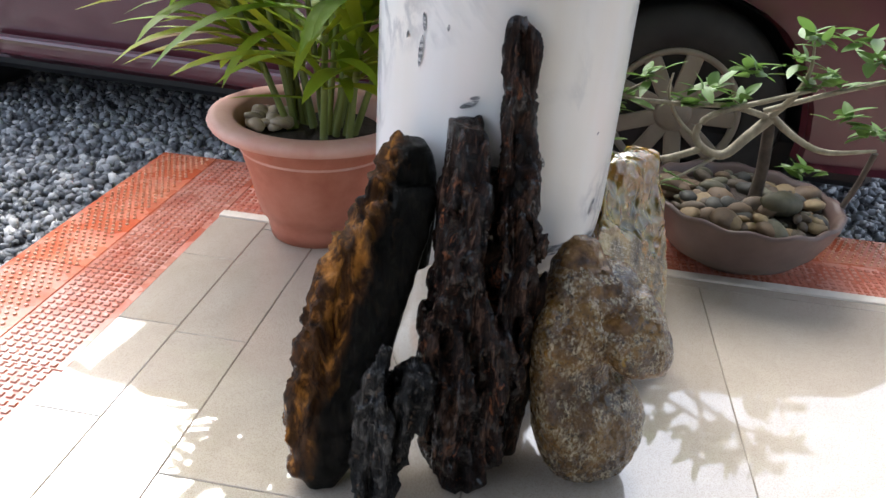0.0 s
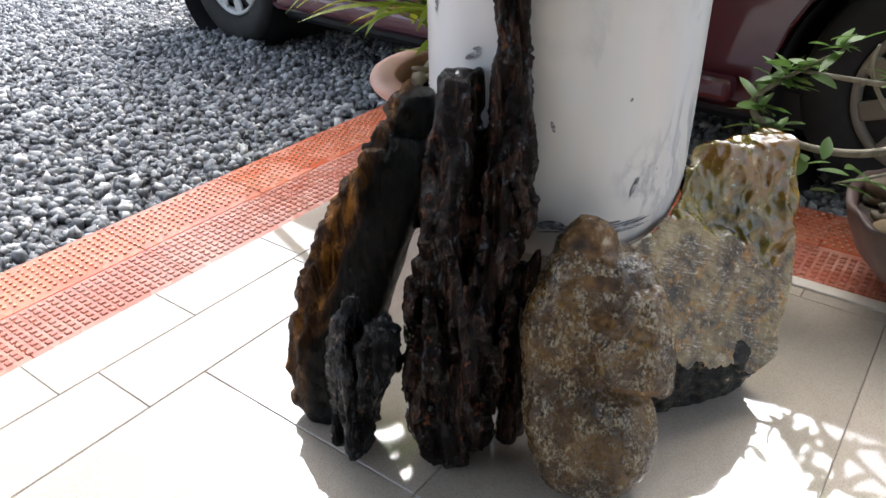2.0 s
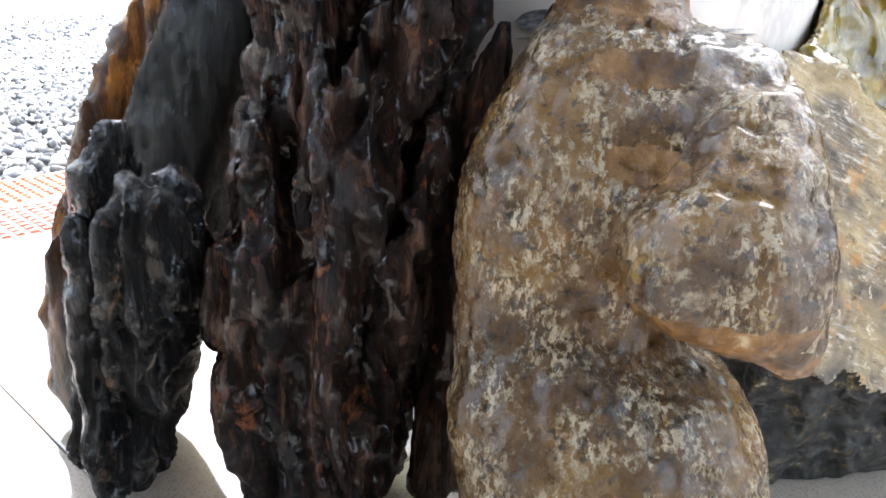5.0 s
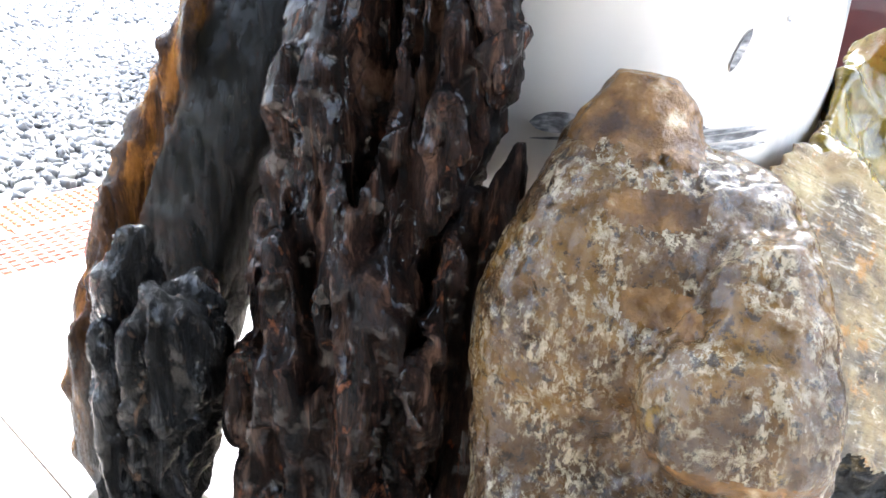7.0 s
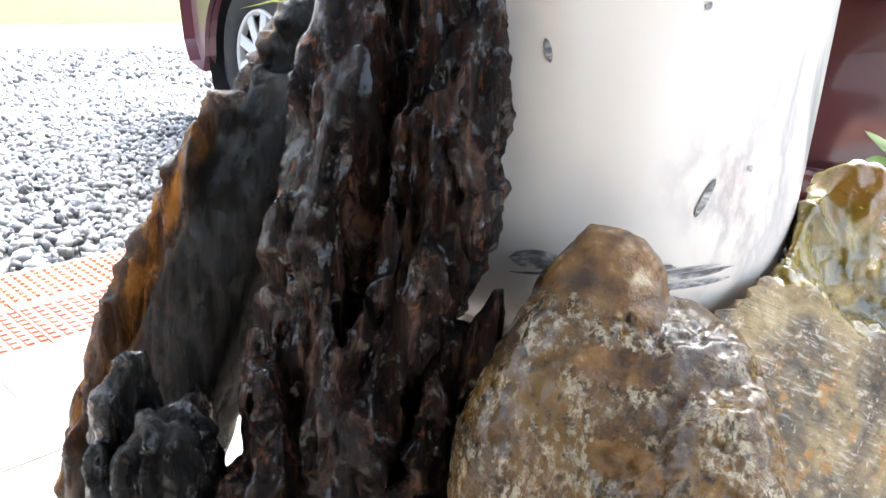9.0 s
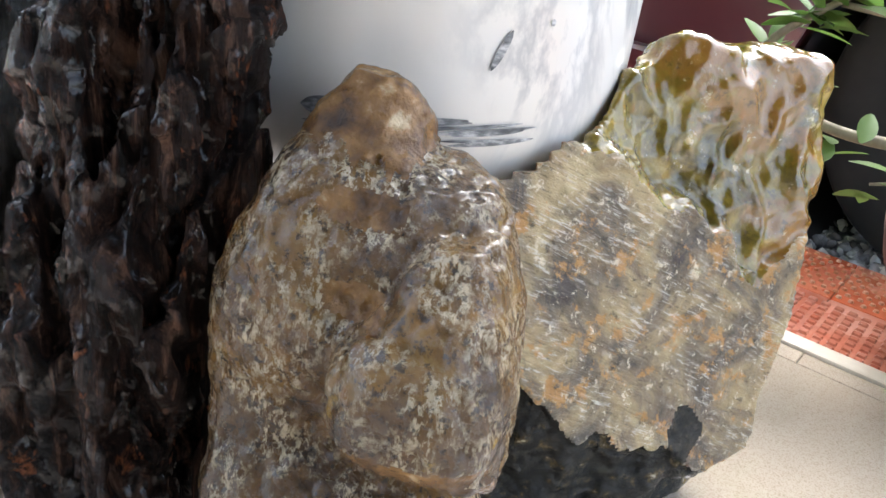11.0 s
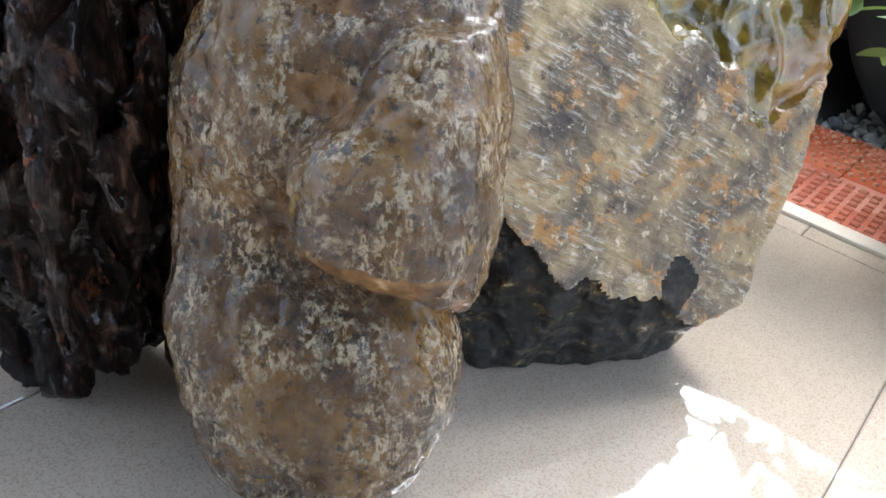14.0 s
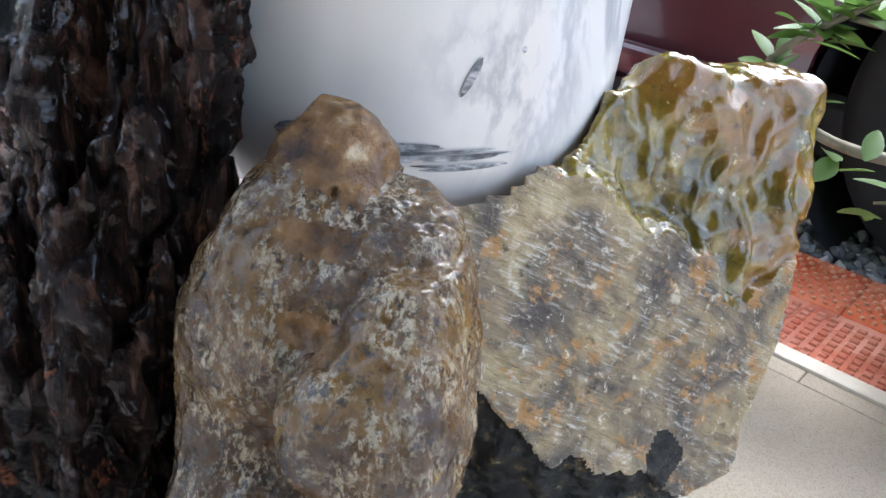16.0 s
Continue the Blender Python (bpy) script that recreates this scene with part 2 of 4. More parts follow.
GROUND = speckled("ground_gravel", [(0.35, (0.07, 0.072, 0.08)), (0.55, (0.20, 0.20, 0.21)), (0.75, (0.42, 0.41, 0.40))], 38, 0.8, 45, 0.8, dist=0.02)
GRASS = speckled("grass", [(0.3, (0.06, 0.11, 0.02)), (0.6, (0.12, 0.19, 0.04)), (0.8, (0.20, 0.24, 0.08))], 6, 0.8, 40, 0.6, dist=0.02)
GRASS.node_tree.nodes["Principled BSDF"].inputs["Specular IOR Level"].default_value = 0.1
EDGING = speckled("pale_edging", [(0.3, (0.62, 0.55, 0.45)), (0.7, (0.74, 0.68, 0.58))], 30, 0.4, 90, 0.2)
MARBLE = make_marble()
LOG = make_fossil("dark_petrified_wood", (0.004, 0.0024, 0.0018), (0.026, 0.013, 0.009), (0.22, 0.120, 0.078), 0.58)
LOG_BROWN = make_fossil("brown_petrified_wood", (0.003, 0.0028, 0.002), (0.006, 0.006, 0.004), (0.020, 0.017, 0.011), 0.64, ((0.014, 0.006, 0.003), (0.085, 0.034, 0.009), (0.46, 0.19, 0.034)))
LOG_GREY = make_fossil("grey_petrified_wood", (0.004, 0.004, 0.0038), (0.016, 0.016, 0.016), (0.15, 0.145, 0.14), 0.60)
SHELL = make_shell()
SLAB_CUT = make_slab("sawn_agate_face", False)
SLAB_GLOSS = make_slab("glossy_agate", True)
AMBER = speckled("amber_chalcedony", [(0.34, (0.045, 0.020, 0.005)), (0.48, (0.13, 0.060, 0.014)), (0.60, (0.24, 0.125, 0.038)), (0.70, (0.50, 0.38, 0.22))], 46, 0.2, 150, 0.8, detail=9, dist=0.004)
OBSIDIAN = speckled("black_agate", [(0.4, (0.008, 0.008, 0.006)), (0.56, (0.026, 0.024, 0.018)), (0.66, (0.12, 0.085, 0.035)), (0.74, (0.50, 0.44, 0.30))], 95, 0.12, 120, 1.0, detail=8, dist=0.008)
CLAY = speckled("terracotta", [(0.35, (0.40, 0.125, 0.07)), (0.65, (0.50, 0.19, 0.12))], 12, 0.6, 80, 0.2)
CLAY_PALE = speckled("pale_terracotta", [(0.35, (0.58, 0.30, 0.23)), (0.65, (0.66, 0.40, 0.32))], 10, 0.6, 80, 0.2)
BOWL = speckled("brown_stoneware", [(0.3, (0.085, 0.052, 0.042)), (0.7, (0.13, 0.085, 0.07))], 14, 0.5, 90, 0.25)
SOIL = speckled("dark_soil", [(0.3, (0.02, 0.014, 0.01)), (0.7, (0.06, 0.042, 0.03))], 60, 0.9, 90, 0.9, dist=0.006)
BARK = speckled("pale_bark", [(0.3, (0.17, 0.14, 0.09)), (0.7, (0.34, 0.30, 0.22))], 50, 0.7, 70, 0.5, (1, 1, 0.4))
BARK_DARK = speckled("dark_bark", [(0.3, (0.04, 0.03, 0.022)), (0.7, (0.10, 0.075, 0.055))], 40, 0.8, 60, 0.6)


def leaf_material(name, stops, rough=0.35):
    m, nt, b = material(name, rough)
    g = nt.nodes.new("ShaderNodeNewGeometry")
    c = ramp(nt, g.outputs["Random Per Island"], stops)
    nt.links.new(c, b.inputs["Base Color"])
    t = nt.nodes.new("ShaderNodeBsdfTranslucent")
    nt.links.new(c, t.inputs[0])
    mx = nt.nodes.new("ShaderNodeMixShader")
    mx.inputs[0].default_value = 0.35
    nt.links.new(b.outputs[0], mx.inputs[1])
    nt.links.new(t.outputs[0], mx.inputs[2])
    nt.links.new(mx.outputs[0], nt.nodes["Material Output"].inputs[0])
    bump(nt, b, noise_fac(nt, 60, 3), 0.2, 0.001)
    return m


LEAF = leaf_material("bonsai_leaf", [(0.0, (0.06, 0.13, 0.03)), (0.6, (0.12, 0.21, 0.045)), (0.85, (0.22, 0.32, 0.06)), (1.0, (0.32, 0.40, 0.07))], 0.5)
PALM = leaf_material("palm_leaf", [(0.0, (0.05, 0.14, 0.015)), (0.4, (0.13, 0.26, 0.02)), (0.7, (0.32, 0.39, 0.02)), (1.0, (0.52, 0.48, 0.03))], 0.45)
PALM_YELLOW = leaf_material("yellowing_palm_leaf", [(0.0, (0.36, 0.42, 0.03)), (1.0, (0.55, 0.52, 0.04))], 0.45)
PALM_DRY = leaf_material("dry_palm_leaf", [(0.0, (0.30, 0.17, 0.05)), (1.0, (0.42, 0.30, 0.12))], 0.6)
STEM = speckled("palm_stem", [(0.3, (0.10, 0.13, 0.03)), (0.7, (0.24, 0.26, 0.06))], 25, 0.5, stretch=(1, 1, 0.3))
PAINT = speckled("maroon_car_paint", [(0.3, (0.085, 0.012, 0.020)), (0.7, (0.11, 0.018, 0.028))], 3, 0.35, coat=1.0)
BLACK = speckled("black_plastic", [(0.3, (0.012, 0.012, 0.013)), (0.7, (0.022, 0.022, 0.024))], 30, 0.55)
RUBBER = speckled("dusty_tyre_rubber", [(0.3, (0.012, 0.011, 0.010)), (0.7, (0.028, 0.026, 0.024))], 12, 0.8, 70, 0.2)
# Darker copy of the silver hubcap: the second wheel's shade is in its colour.
HUB_SHADED = speckled("shaded_hubcap", [(0.3, (0.20, 0.165, 0.12)), (0.7, (0.28, 0.235, 0.18))], 12, 0.6)
HUB = speckled("silver_hubcap", [(0.3, (0.50, 0.50, 0.49)), (0.7, (0.60, 0.60, 0.58))], 12, 0.35)
WINDOW, _nt, _b = material("car_glass", 0.02, color=(0.85, 0.9, 0.88))
_b.inputs["Transmission Weight"].default_value, _b.inputs["IOR"].default_value = 1.0, 1.05
# Unseen surfaces, set near black to cut bounce light inside the porch.
WALL = speckled("dark_unseen_wall", [(0.3, (0.045, 0.045, 0.045)), (0.7, (0.065, 0.065, 0.062))], 4, 0.8, 60, 0.1)
CEILING = speckled("dark_unseen_ceiling", [(0.3, (0.05, 0.05, 0.05)), (0.7, (0.07, 0.07, 0.068))], 4, 0.8)


# ---- building helpers ----
def mesh_of(name, verts, faces, mat, smooth=True):
    me = bpy.data.meshes.new(name)
    me.from_pydata(verts, [], faces)
    if mat:
        me.materials.append(mat)
    if smooth:
        me.polygons.foreach_set("use_smooth", [True] * len(me.polygons))
    me.update()
    return me


def part(name, me, parent=None, label="", at=None, kind=""):
    ob = new(name, me)
    if parent:
        ob.parent = parent
    if at is not None:
        ob.matrix_basis = at
    return tagged(ob, label=label, kind=kind)


def thing(name, label, category, at=(0, 0, 0), group="", kind=""):
    ob = new(name)
    ob.location = at
    ob.empty_display_size = 0.05
    return tagged(ob, label, category, group, kind)


def box_mesh(name, sx, sy, sz, mat, bevel=0.0, segs=1):
    bm = bmesh.new()
    bmesh.ops.create_cube(bm, size=1)
    bmesh.ops.scale(bm, vec=(sx, sy, sz), verts=bm.verts)
    if bevel:
        bmesh.ops.bevel(bm, geom=bm.edges[:], offset=bevel, segments=segs, affect="EDGES", profile=0.6)
    me = bpy.data.meshes.new(name)
    bm.to_mesh(me)
    bm.free()
    me.materials.append(mat)
    return me


def lathe(name, profile, mat, n=64, wave=None, smooth=True):
    """Turns (radius, height) pairs round z; wave(angle, i) shifts a ring's height."""
    verts, faces = [], []
    for i, (r, z) in enumerate(profile):
        for k in range(n):
            a = 2 * math.pi * k / n
            dz = wave(a, i) if wave else 0
            verts.append((r * math.cos(a), r * math.sin(a), z + dz))
    for i in range(len(profile) - 1):
        for k in range(n):
            k2 = (k + 1) % n
            faces.append((i * n + k, i * n + k2, (i + 1) * n + k2, (i + 1) * n + k))
    return mesh_of(name, verts, faces, mat, smooth)


def tube(pts, radii, sides=8, steps=6):
    """Vertices and faces of a smooth tapering tube along control points."""
    pts = [Vector(p) for p in pts]
    line, rad = [], []
    for i in range(len(pts) - 1):
        p0, p1, p2, p3 = pts[max(i - 1, 0)], pts[i], pts[i + 1], pts[min(i + 2, len(pts) - 1)]
        for k in range(steps):
            t = k / steps
            line.append(0.5 * ((2 * p1) + (p2 - p0) * t + (2 * p0 - 5 * p1 + 4 * p2 - p3) * t * t + (3 * p1 - p0 - 3 * p2 + p3) * t ** 3))
            rad.append(radii[i] * (1 - t) + radii[i + 1] * t)
    line.append(pts[-1])
    rad.append(radii[-1])
    verts, faces = [], []
    for i, p in enumerate(line):
        d = (line[min(i + 1, len(line) - 1)] - line[max(i - 1, 0)]).normalized()
        a = d.cross(Vector((0, 0.3, 1)) if abs(d.z) < 0.9 else Vector((1, 0, 0))).normalized()
        b = d.cross(a)
        for k in range(sides):
            w = 2 * math.pi * k / sides
            verts.append(tuple(p + rad[i] * (a * math.cos(w) + b * math.sin(w))))
    for i in range(len(line) - 1):
        for k in range(sides):
            k2 = (k + 1) % sides
            faces.append((i * sides + k, i * sides + k2, (i + 1) * sides + k2, (i + 1) * sides + k))
    faces.append(tuple(range(sides)))
    faces.append(tuple((len(line) - 1) * sides + k for k in range(sides)))
    return verts, faces


def joined(pieces):
    verts, faces = [], []
    for v, f in pieces:
        o = len(verts)
        verts += v
        faces += [tuple(i + o for i in q) for q in f]
    return verts, faces


def sway(rows, t):
    """A smooth in-between of rows at t in 0..1."""
    rows = np.array(rows, float)
    x = t * (len(rows) - 1)
    i = min(int(x), len(rows) - 2)
    f = x - i
    p0, p1, p2, p3 = rows[max(i - 1, 0)], rows[i], rows[i + 1], rows[min(i + 2, len(rows) - 1)]
    return 0.5 * (2 * p1 + (p2 - p0) * f + (2 * p0 - 5 * p1 + 4 * p2 - p3) * f * f + (3 * p1 - p0 - 3 * p2 + p3) * f ** 3)


def ridged(p, s, sz):
    return 1 - 2 * abs(noise.noise(Vector((p.x * s, p.y * s, p.z * sz))))


def wood_relief(p):
    """Long weathered splinters broken by knobs, pits and ledges."""
    q = p + Vector((1, 1, 0)) * 0.012 * noise.noise(Vector((p.x * 6, p.y * 6, p.z * 11)))
    q = q + Vector((1, -1, 0.6)) * 0.004 * noise.noise(p * 45)
    r = 0.020 * (ridged(q, 23, 1.6) - 0.6) + 0.017 * (ridged(q, 52, 5.0) - 0.6) + 0.0060 * (ridged(q, 105, 14) - 0.6)
    r += 0.003 * noise.noise(Vector((q.x * 75, q.y * 75, q.z * 30))) + 0.0022 * noise.noise(q * 170) + 0.0012 * noise.noise(q * 320)
    gash = noise.noise(Vector((q.x * 36 + 5, q.y * 36, q.z * 7)))
    return max(-0.024, min(0.010, r + 0.001 - 0.035 * max(0.0, gash - 0.20)))


def crust_relief(p):
    n1 = noise.noise(p * 22)
    return 0.008 * noise.noise(p * 13) + 0.005 * abs(n1) + 0.0020 * ridged(p, 44, 36) + 0.0014 * noise.noise(p * 80) + 0.0010 * noise.noise(p * 160) - 0.003


def chip_relief(p):
    n1 = noise.noise(p * 20)
    c = noise.voronoi(p * 30)[0][0]
    return 0.005 * (math.floor(n1 * 3) / 3 + 0.8 * n1) + 0.014 * (c - 0.35) + 0.003 * noise.noise(p * 60) + 0.0015 * noise.noise(p * 130)


# ---- ground, floor and house ----
EDGE_X, EDGE_Y = -0.70, 1.46
STRIP = 0.305
ground = part("ground", mesh_of("ground", [(-60, -60, -0.055), (60, -60, -0.055), (60, 60, -0.055), (-60, 60, -0.055)], [(0, 1, 2, 3)], GROUND))
tagged(ground, "grey crushed stone driveway reaching to the far lawn", "ground", kind="structure")
lawn = part("lawn", mesh_of("lawn", [(-60, -30, -0.05), (-8.2, -30, -0.05), (-8.2, 2.2, -0.05), (-9.3, 6.0, -0.05), (-9.0, 8.3, -0.05), (60, 9.5, -0.05), (60, 60, -0.05), (-60, 60, -0.05)], [(0, 1, 2, 3, 4, 7), (4, 5, 6, 7)], GRASS))
tagged(lawn, "bright green lawn beyond the driveway", "grass", kind="structure")
floor = part("floor", box_mesh("floor", 4.2, 4.46, 0.06, GROUT), at=pose(EDGE_X + 2.1, EDGE_Y - 2.23, -0.034))
tagged(floor, "polished cream tiled porch floor", "floor", kind="structure")
pavement = part("pavement", box_mesh("pavement", STRIP, 4.46 + STRIP, 0.06, GROUT), at=pose(EDGE_X - STRIP / 2, EDGE_Y - 2.23 + STRIP / 2, -0.037))
tagged(pavement, "orange-red tactile tile path along the porch edge", "pavement", kind="structure")
pavement_far = part("pavement_far", box_mesh("pavement_far", 4.2, STRIP, 0.06, GROUT), at=pose(EDGE_X + 2.1, EDGE_Y + STRIP / 2, -0.037))
tagged(pavement_far, "orange-red tactile tile path beyond the porch", "pavement", kind="structure")
# Assumed wall out of view; its dark tone holds down fill light.
unseen_wall = part("wall_back", box_mesh("wall_back", 4.4, 0.2, 2.75, WALL), at=pose(1.3, -3.1, 1.30))
tagged(unseen_wall, "plain dark grey unseen wall, assumed behind the porch", "wall", kind="structure")
# Added out of view to keep daylight on the right off the stones.
side_blocker = part("blocker_side", box_mesh("blocker_side", 0.15, 3.0, 2.68, WALL), at=pose(1.86, -1.49, 1.335))
tagged(side_blocker, "plain dark grey unseen panel added to block side light", "wall", kind="structure")
roof = part("ceiling", box_mesh("ceiling", 2.9, 4.9, 0.16, CEILING), at=pose(0.50, -0.72, 2.76))
tagged(roof, "flat unseen porch ceiling, dark to cut bounce light", "ceiling", kind="structure")

trim = part("trim", box_mesh("trim", 4.2, 0.028, 0.05, EDGING, 0.003, 2), at=pose(EDGE_X + 2.1, EDGE_Y - 0.012, -0.020))
tagged(trim, "pale cream edging strip along the porch floor", "edging", kind="structure")

# ---- marbled column ----
COLUMN = (-0.07, 1.05)
column = thing("column", "white column painted with grey marble veins", "column", (*COLUMN, 0))
shaft = [(0.118, 0.232), (0.135, 0.235), (0.150, 0.245), (0.162, 0.262), (0.169, 0.285), (0.1725, 0.32), (0.173, 0.40)] + [(0.173, z) for z in (0.6, 0.9, 1.3, 1.8, 2.3, 2.69)]
part("shaft", lathe("shaft", shaft, MARBLE, 96), column)
base = [(0.001, 0.001), (0.128, 0.001), (0.138, 0.012), (0.142, 0.04), (0.136, 0.075), (0.122, 0.10), (0.115, 0.14), (0.115, 0.24)]
part("base", lathe("base", base, TILE, 72), column, "cream rounded base under the shaft")

def shaft_mark(angle, z, length, width, tilt):
    """A thin mark that follows the shaft's curve."""
    verts, faces = [], []
    n = 9
    rz = float(np.interp(z, [p[1] for p in shaft], [p[0] for p in shaft])) + 0.0012
    for i in range(n):
        t = i / (n - 1) - 0.5
        w = width * (1 - (2 * t) ** 2) ** 0.6 * 0.5 + 0.0003
        for sgn in (-1, 1):
            du = t * length * math.sin(tilt) + sgn * w * math.cos(tilt)
            dz = t * length * math.cos(tilt) - sgn * w * math.sin(tilt)
            a = angle + du / 0.173
            verts.append((rz * math.cos(a), rz * math.sin(a), z + dz))
    for i in range(n - 1):
        faces.append((2 * i, 2 * i + 1, 2 * i + 3, 2 * i + 2))
    part("shaft_mark", mesh_of("shaft_mark", verts, faces, MARK), column, "dark grey mark on the shaft")


MARK = speckled("grey_shaft_mark", [(0.35, (0.06, 0.062, 0.066)), (0.50, (0.20, 0.21, 0.22)), (0.66, (0.60, 0.60, 0.60))], 90, 0.4, stretch=(1, 1, 2.5))
# grey brush strokes of the marbling; the 0.012-wide one is a plain dark oval
for an, z_, ln_, wd_, ti_ in ((-0.515, 0.345, 0.026, 0.0048, 0.42), (-1.12, 0.427, 0.014, 0.004, -0.3), (-0.33, 0.362, 0.004, 0.003, 0.2), (-0.62, 0.455, 0.005, 0.003, 0.5),
                              (-1.10, 0.301, 0.034, 0.012, 1.5), (-2.11, 0.549, 0.040, 0.007, 0.1), (-2.09, 0.585, 0.022, 0.005, -0.1), (-1.70, 0.496, 0.026, 0.006, 1.1), (-1.89, 0.583, 0.008, 0.003, 0.1), (-1.66, 0.505, 0.014, 0.004, 1.3), (-2.25, 0.565, 0.010, 0.003, 0.3)):
    shaft_mark(an, z_, ln_, wd_, ti_)
for k in range(16):
    shaft_mark(-0.75 + random.uniform(-0.22, 0.30), 0.293 + random.uniform(-0.008, 0.009), random.uniform(0.03, 0.085), random.uniform(0.0012, 0.003), 1.5 + random.uniform(-0.05, 0.05))

# ---- the stones ----
class Frame:
    """A stone's own axes: s along its width, d into its depth, z up."""

    def __init__(self, x, y, bearing):
        self.o = np.array([x, y, 0.0])
        self.u = np.array([math.cos(radians(bearing)), math.sin(radians(bearing)), 0.0])
        self.w = np.array([-self.u[1], self.u[0], 0.0])

    def world(self, p):
        return self.o + p[:, :1] * self.u + p[:, 1:2] * self.w + p[:, 2:3] * np.array([0, 0, 1.0])


def trunk(rows, power=2.4):
    """Solid from cross-sections (z, s from, s to, d from, d to)."""
    t = np.linspace(0, 1, 160)
    tab = np.array([sway(rows, k) for k in t])
    top, low = rows[-1][0], rows[0][0]
    tab[:, 0] = np.maximum.accumulate(tab[:, 0])

    def f(S, D, Z):
        s0, s1, d0, d1 = (np.interp(Z, tab[:, 0], tab[:, k]) for k in (1, 2, 3, 4))
        a, b = np.maximum((s1 - s0) / 2, 0.002), np.maximum((d1 - d0) / 2, 0.002)
        r = (np.abs((S - (s0 + s1) / 2) / a) ** power + np.abs((D - (d0 + d1) / 2) / b) ** power) ** (1 / power)
        return np.maximum((r - 1) * np.minimum(a, b), np.maximum(low - Z, Z - top))
    return f


def blob(c, r):
    def f(S, D, Z):
        k = np.sqrt(((S - c[0]) / r[0]) ** 2 + ((D - c[1]) / r[1]) ** 2 + ((Z - c[2]) / r[2]) ** 2)
        return (k - 1) * min(r)
    return f


def melt(a, b, k):
    """Soft union of two fields."""
    h = np.clip(0.5 + 0.5 * (b - a) / k, 0, 1)
    return b + (a - b) * h - k * h * (1 - h)


def carve(a, b, k):
    return -melt(-a, b, k)


def skin(field, lo, hi, h):
    """Quads over the zero surface of a field on a grid."""
    ax = [np.arange(lo[k] - 2 * h, hi[k] + 3 * h, h) for k in range(3)]
    S, D, Z = np.meshgrid(*ax, indexing="ij")
    v = field(S, D, Z)
    n = v.shape
    pos = np.zeros((n[0] - 1, n[1] - 1, n[2] - 1, 3))
    cnt = np.zeros(pos.shape[:3])
    corner = list(itertools.product((0, 1), repeat=3))

    def cut(c):
        return v[c[0]:n[0] - 1 + c[0], c[1]:n[1] - 1 + c[1], c[2]:n[2] - 1 + c[2]]
    for a in corner:
        for k in range(3):
            if a[k]:
                continue
            b = tuple(1 if i == k else a[i] for i in range(3))
            va, vb = cut(a), cut(b)
            on = (va < 0) != (vb < 0)
            t = np.where(on, va / np.where(on, va - vb, 1), 0)
            for i in range(3):
                pos[..., i] += on * (a[i] + (t if i == k else 0))
            cnt += on
    live = cnt > 0
    idx = np.full(cnt.shape, -1)
    idx[live] = np.arange(live.sum())
    where = np.argwhere(live)
    verts = (where + pos[live] / cnt[live][:, None]) * h + np.array([x[0] for x in ax])
    quads = []
    for k in range(3):
        i, j = (k + 1) % 3, (k + 2) % 3
        m0 = [slice(1, n[q] - 1) for q in range(3)]
        m1 = list(m0)
        m1[k] = slice(2, n[k])
        one, two = v[tuple(m0)] < 0, v[tuple(m1)] < 0
        for flip in (False, True):
            e = np.argwhere((one & ~two) if not flip else (~one & two)) + 1
            ring = []
            for di, dj in ((1, 1), (0, 1), (0, 0), (1, 0)):
                c = e.copy()
                c[:, i] -= di
                c[:, j] -= dj
                ring.append(idx[c[:, 0], c[:, 1], c[:, 2]])
            q = np.stack(ring, 1)
            quads.append(q[:, ::-1] if flip else q)
    quads = np.concatenate(quads)
    return verts, quads[(quads >= 0).all(1)]


def outward(verts, quads):
    nf = np.cross(verts[quads[:, 2]] - verts[quads[:, 0]], verts[quads[:, 3]] - verts[quads[:, 1]])
    nv = np.zeros_like(verts)
    for k in range(4):
        np.add.at(nv, quads[:, k], nf)
    return nv / np.maximum(np.linalg.norm(nv, axis=1), 1e-12)[:, None]


def sculpt(field, lo, hi, h, axes, relief):
    """Local vertices, world vertices and quads of a rough stone; relief(world, local) pushes the skin out."""
    loc, quads = skin(field, lo, hi, h)
    p = axes.world(loc)
    nv = outward(p, quads)
    push = np.array([relief(Vector(a), b) for a, b in zip(p, loc)])
    p = p + nv * push[:, None]
    p[:, 2] = np.maximum(p[:, 2], 0.001)
    return loc, p, quads


def stone_part(name, p, quads, mat, parent, label=""):
    used, inv = np.unique(quads, return_inverse=True)
    me = mesh_of(name, p[used].tolist(), inv.reshape(-1, 4).tolist(), mat)
    return part(name, me, parent, label)


def lone_stone(name, p, quads, mat, label):
    return tagged(new(name, mesh_of(name, p.tolist(), quads.tolist(), mat)), label, "stone")


LOG_AXES = Frame(-0.004, 0.774, 20.6)


def log_relief(p, q):
    """Knobby weathered splinters; smoother on the split faces of the crown."""
    r = wood_relief(p)
    r += 0.004 * max(0.0, noise.noise(Vector((p.x * 75, p.y * 75, p.z * 45 + 4))) - 0.05)
    calm = max(0.0, min(1.0, (q[2] - 0.40) / 0.04)) * max(0.0, min(1.0, (-0.034 - q[0]) / 0.008))
    return 0.82 * r * (1 - 0.75 * calm)


body = trunk([(0.0, -0.070, -0.024, -0.014, 0.050), (0.03, -0.090, 0.000, -0.028, 0.075), (0.08, -0.101, 0.014, -0.032, 0.085), (0.15, -0.105, 0.022, -0.028, 0.092), (0.22, -0.102, 0.029, -0.010, 0.100),
              (0.29, -0.091, 0.034, 0.008, 0.106), (0.36, -0.080, 0.034, 0.030, 0.108), (0.42, -0.070, 0.034, 0.052, 0.108)], 3.0)
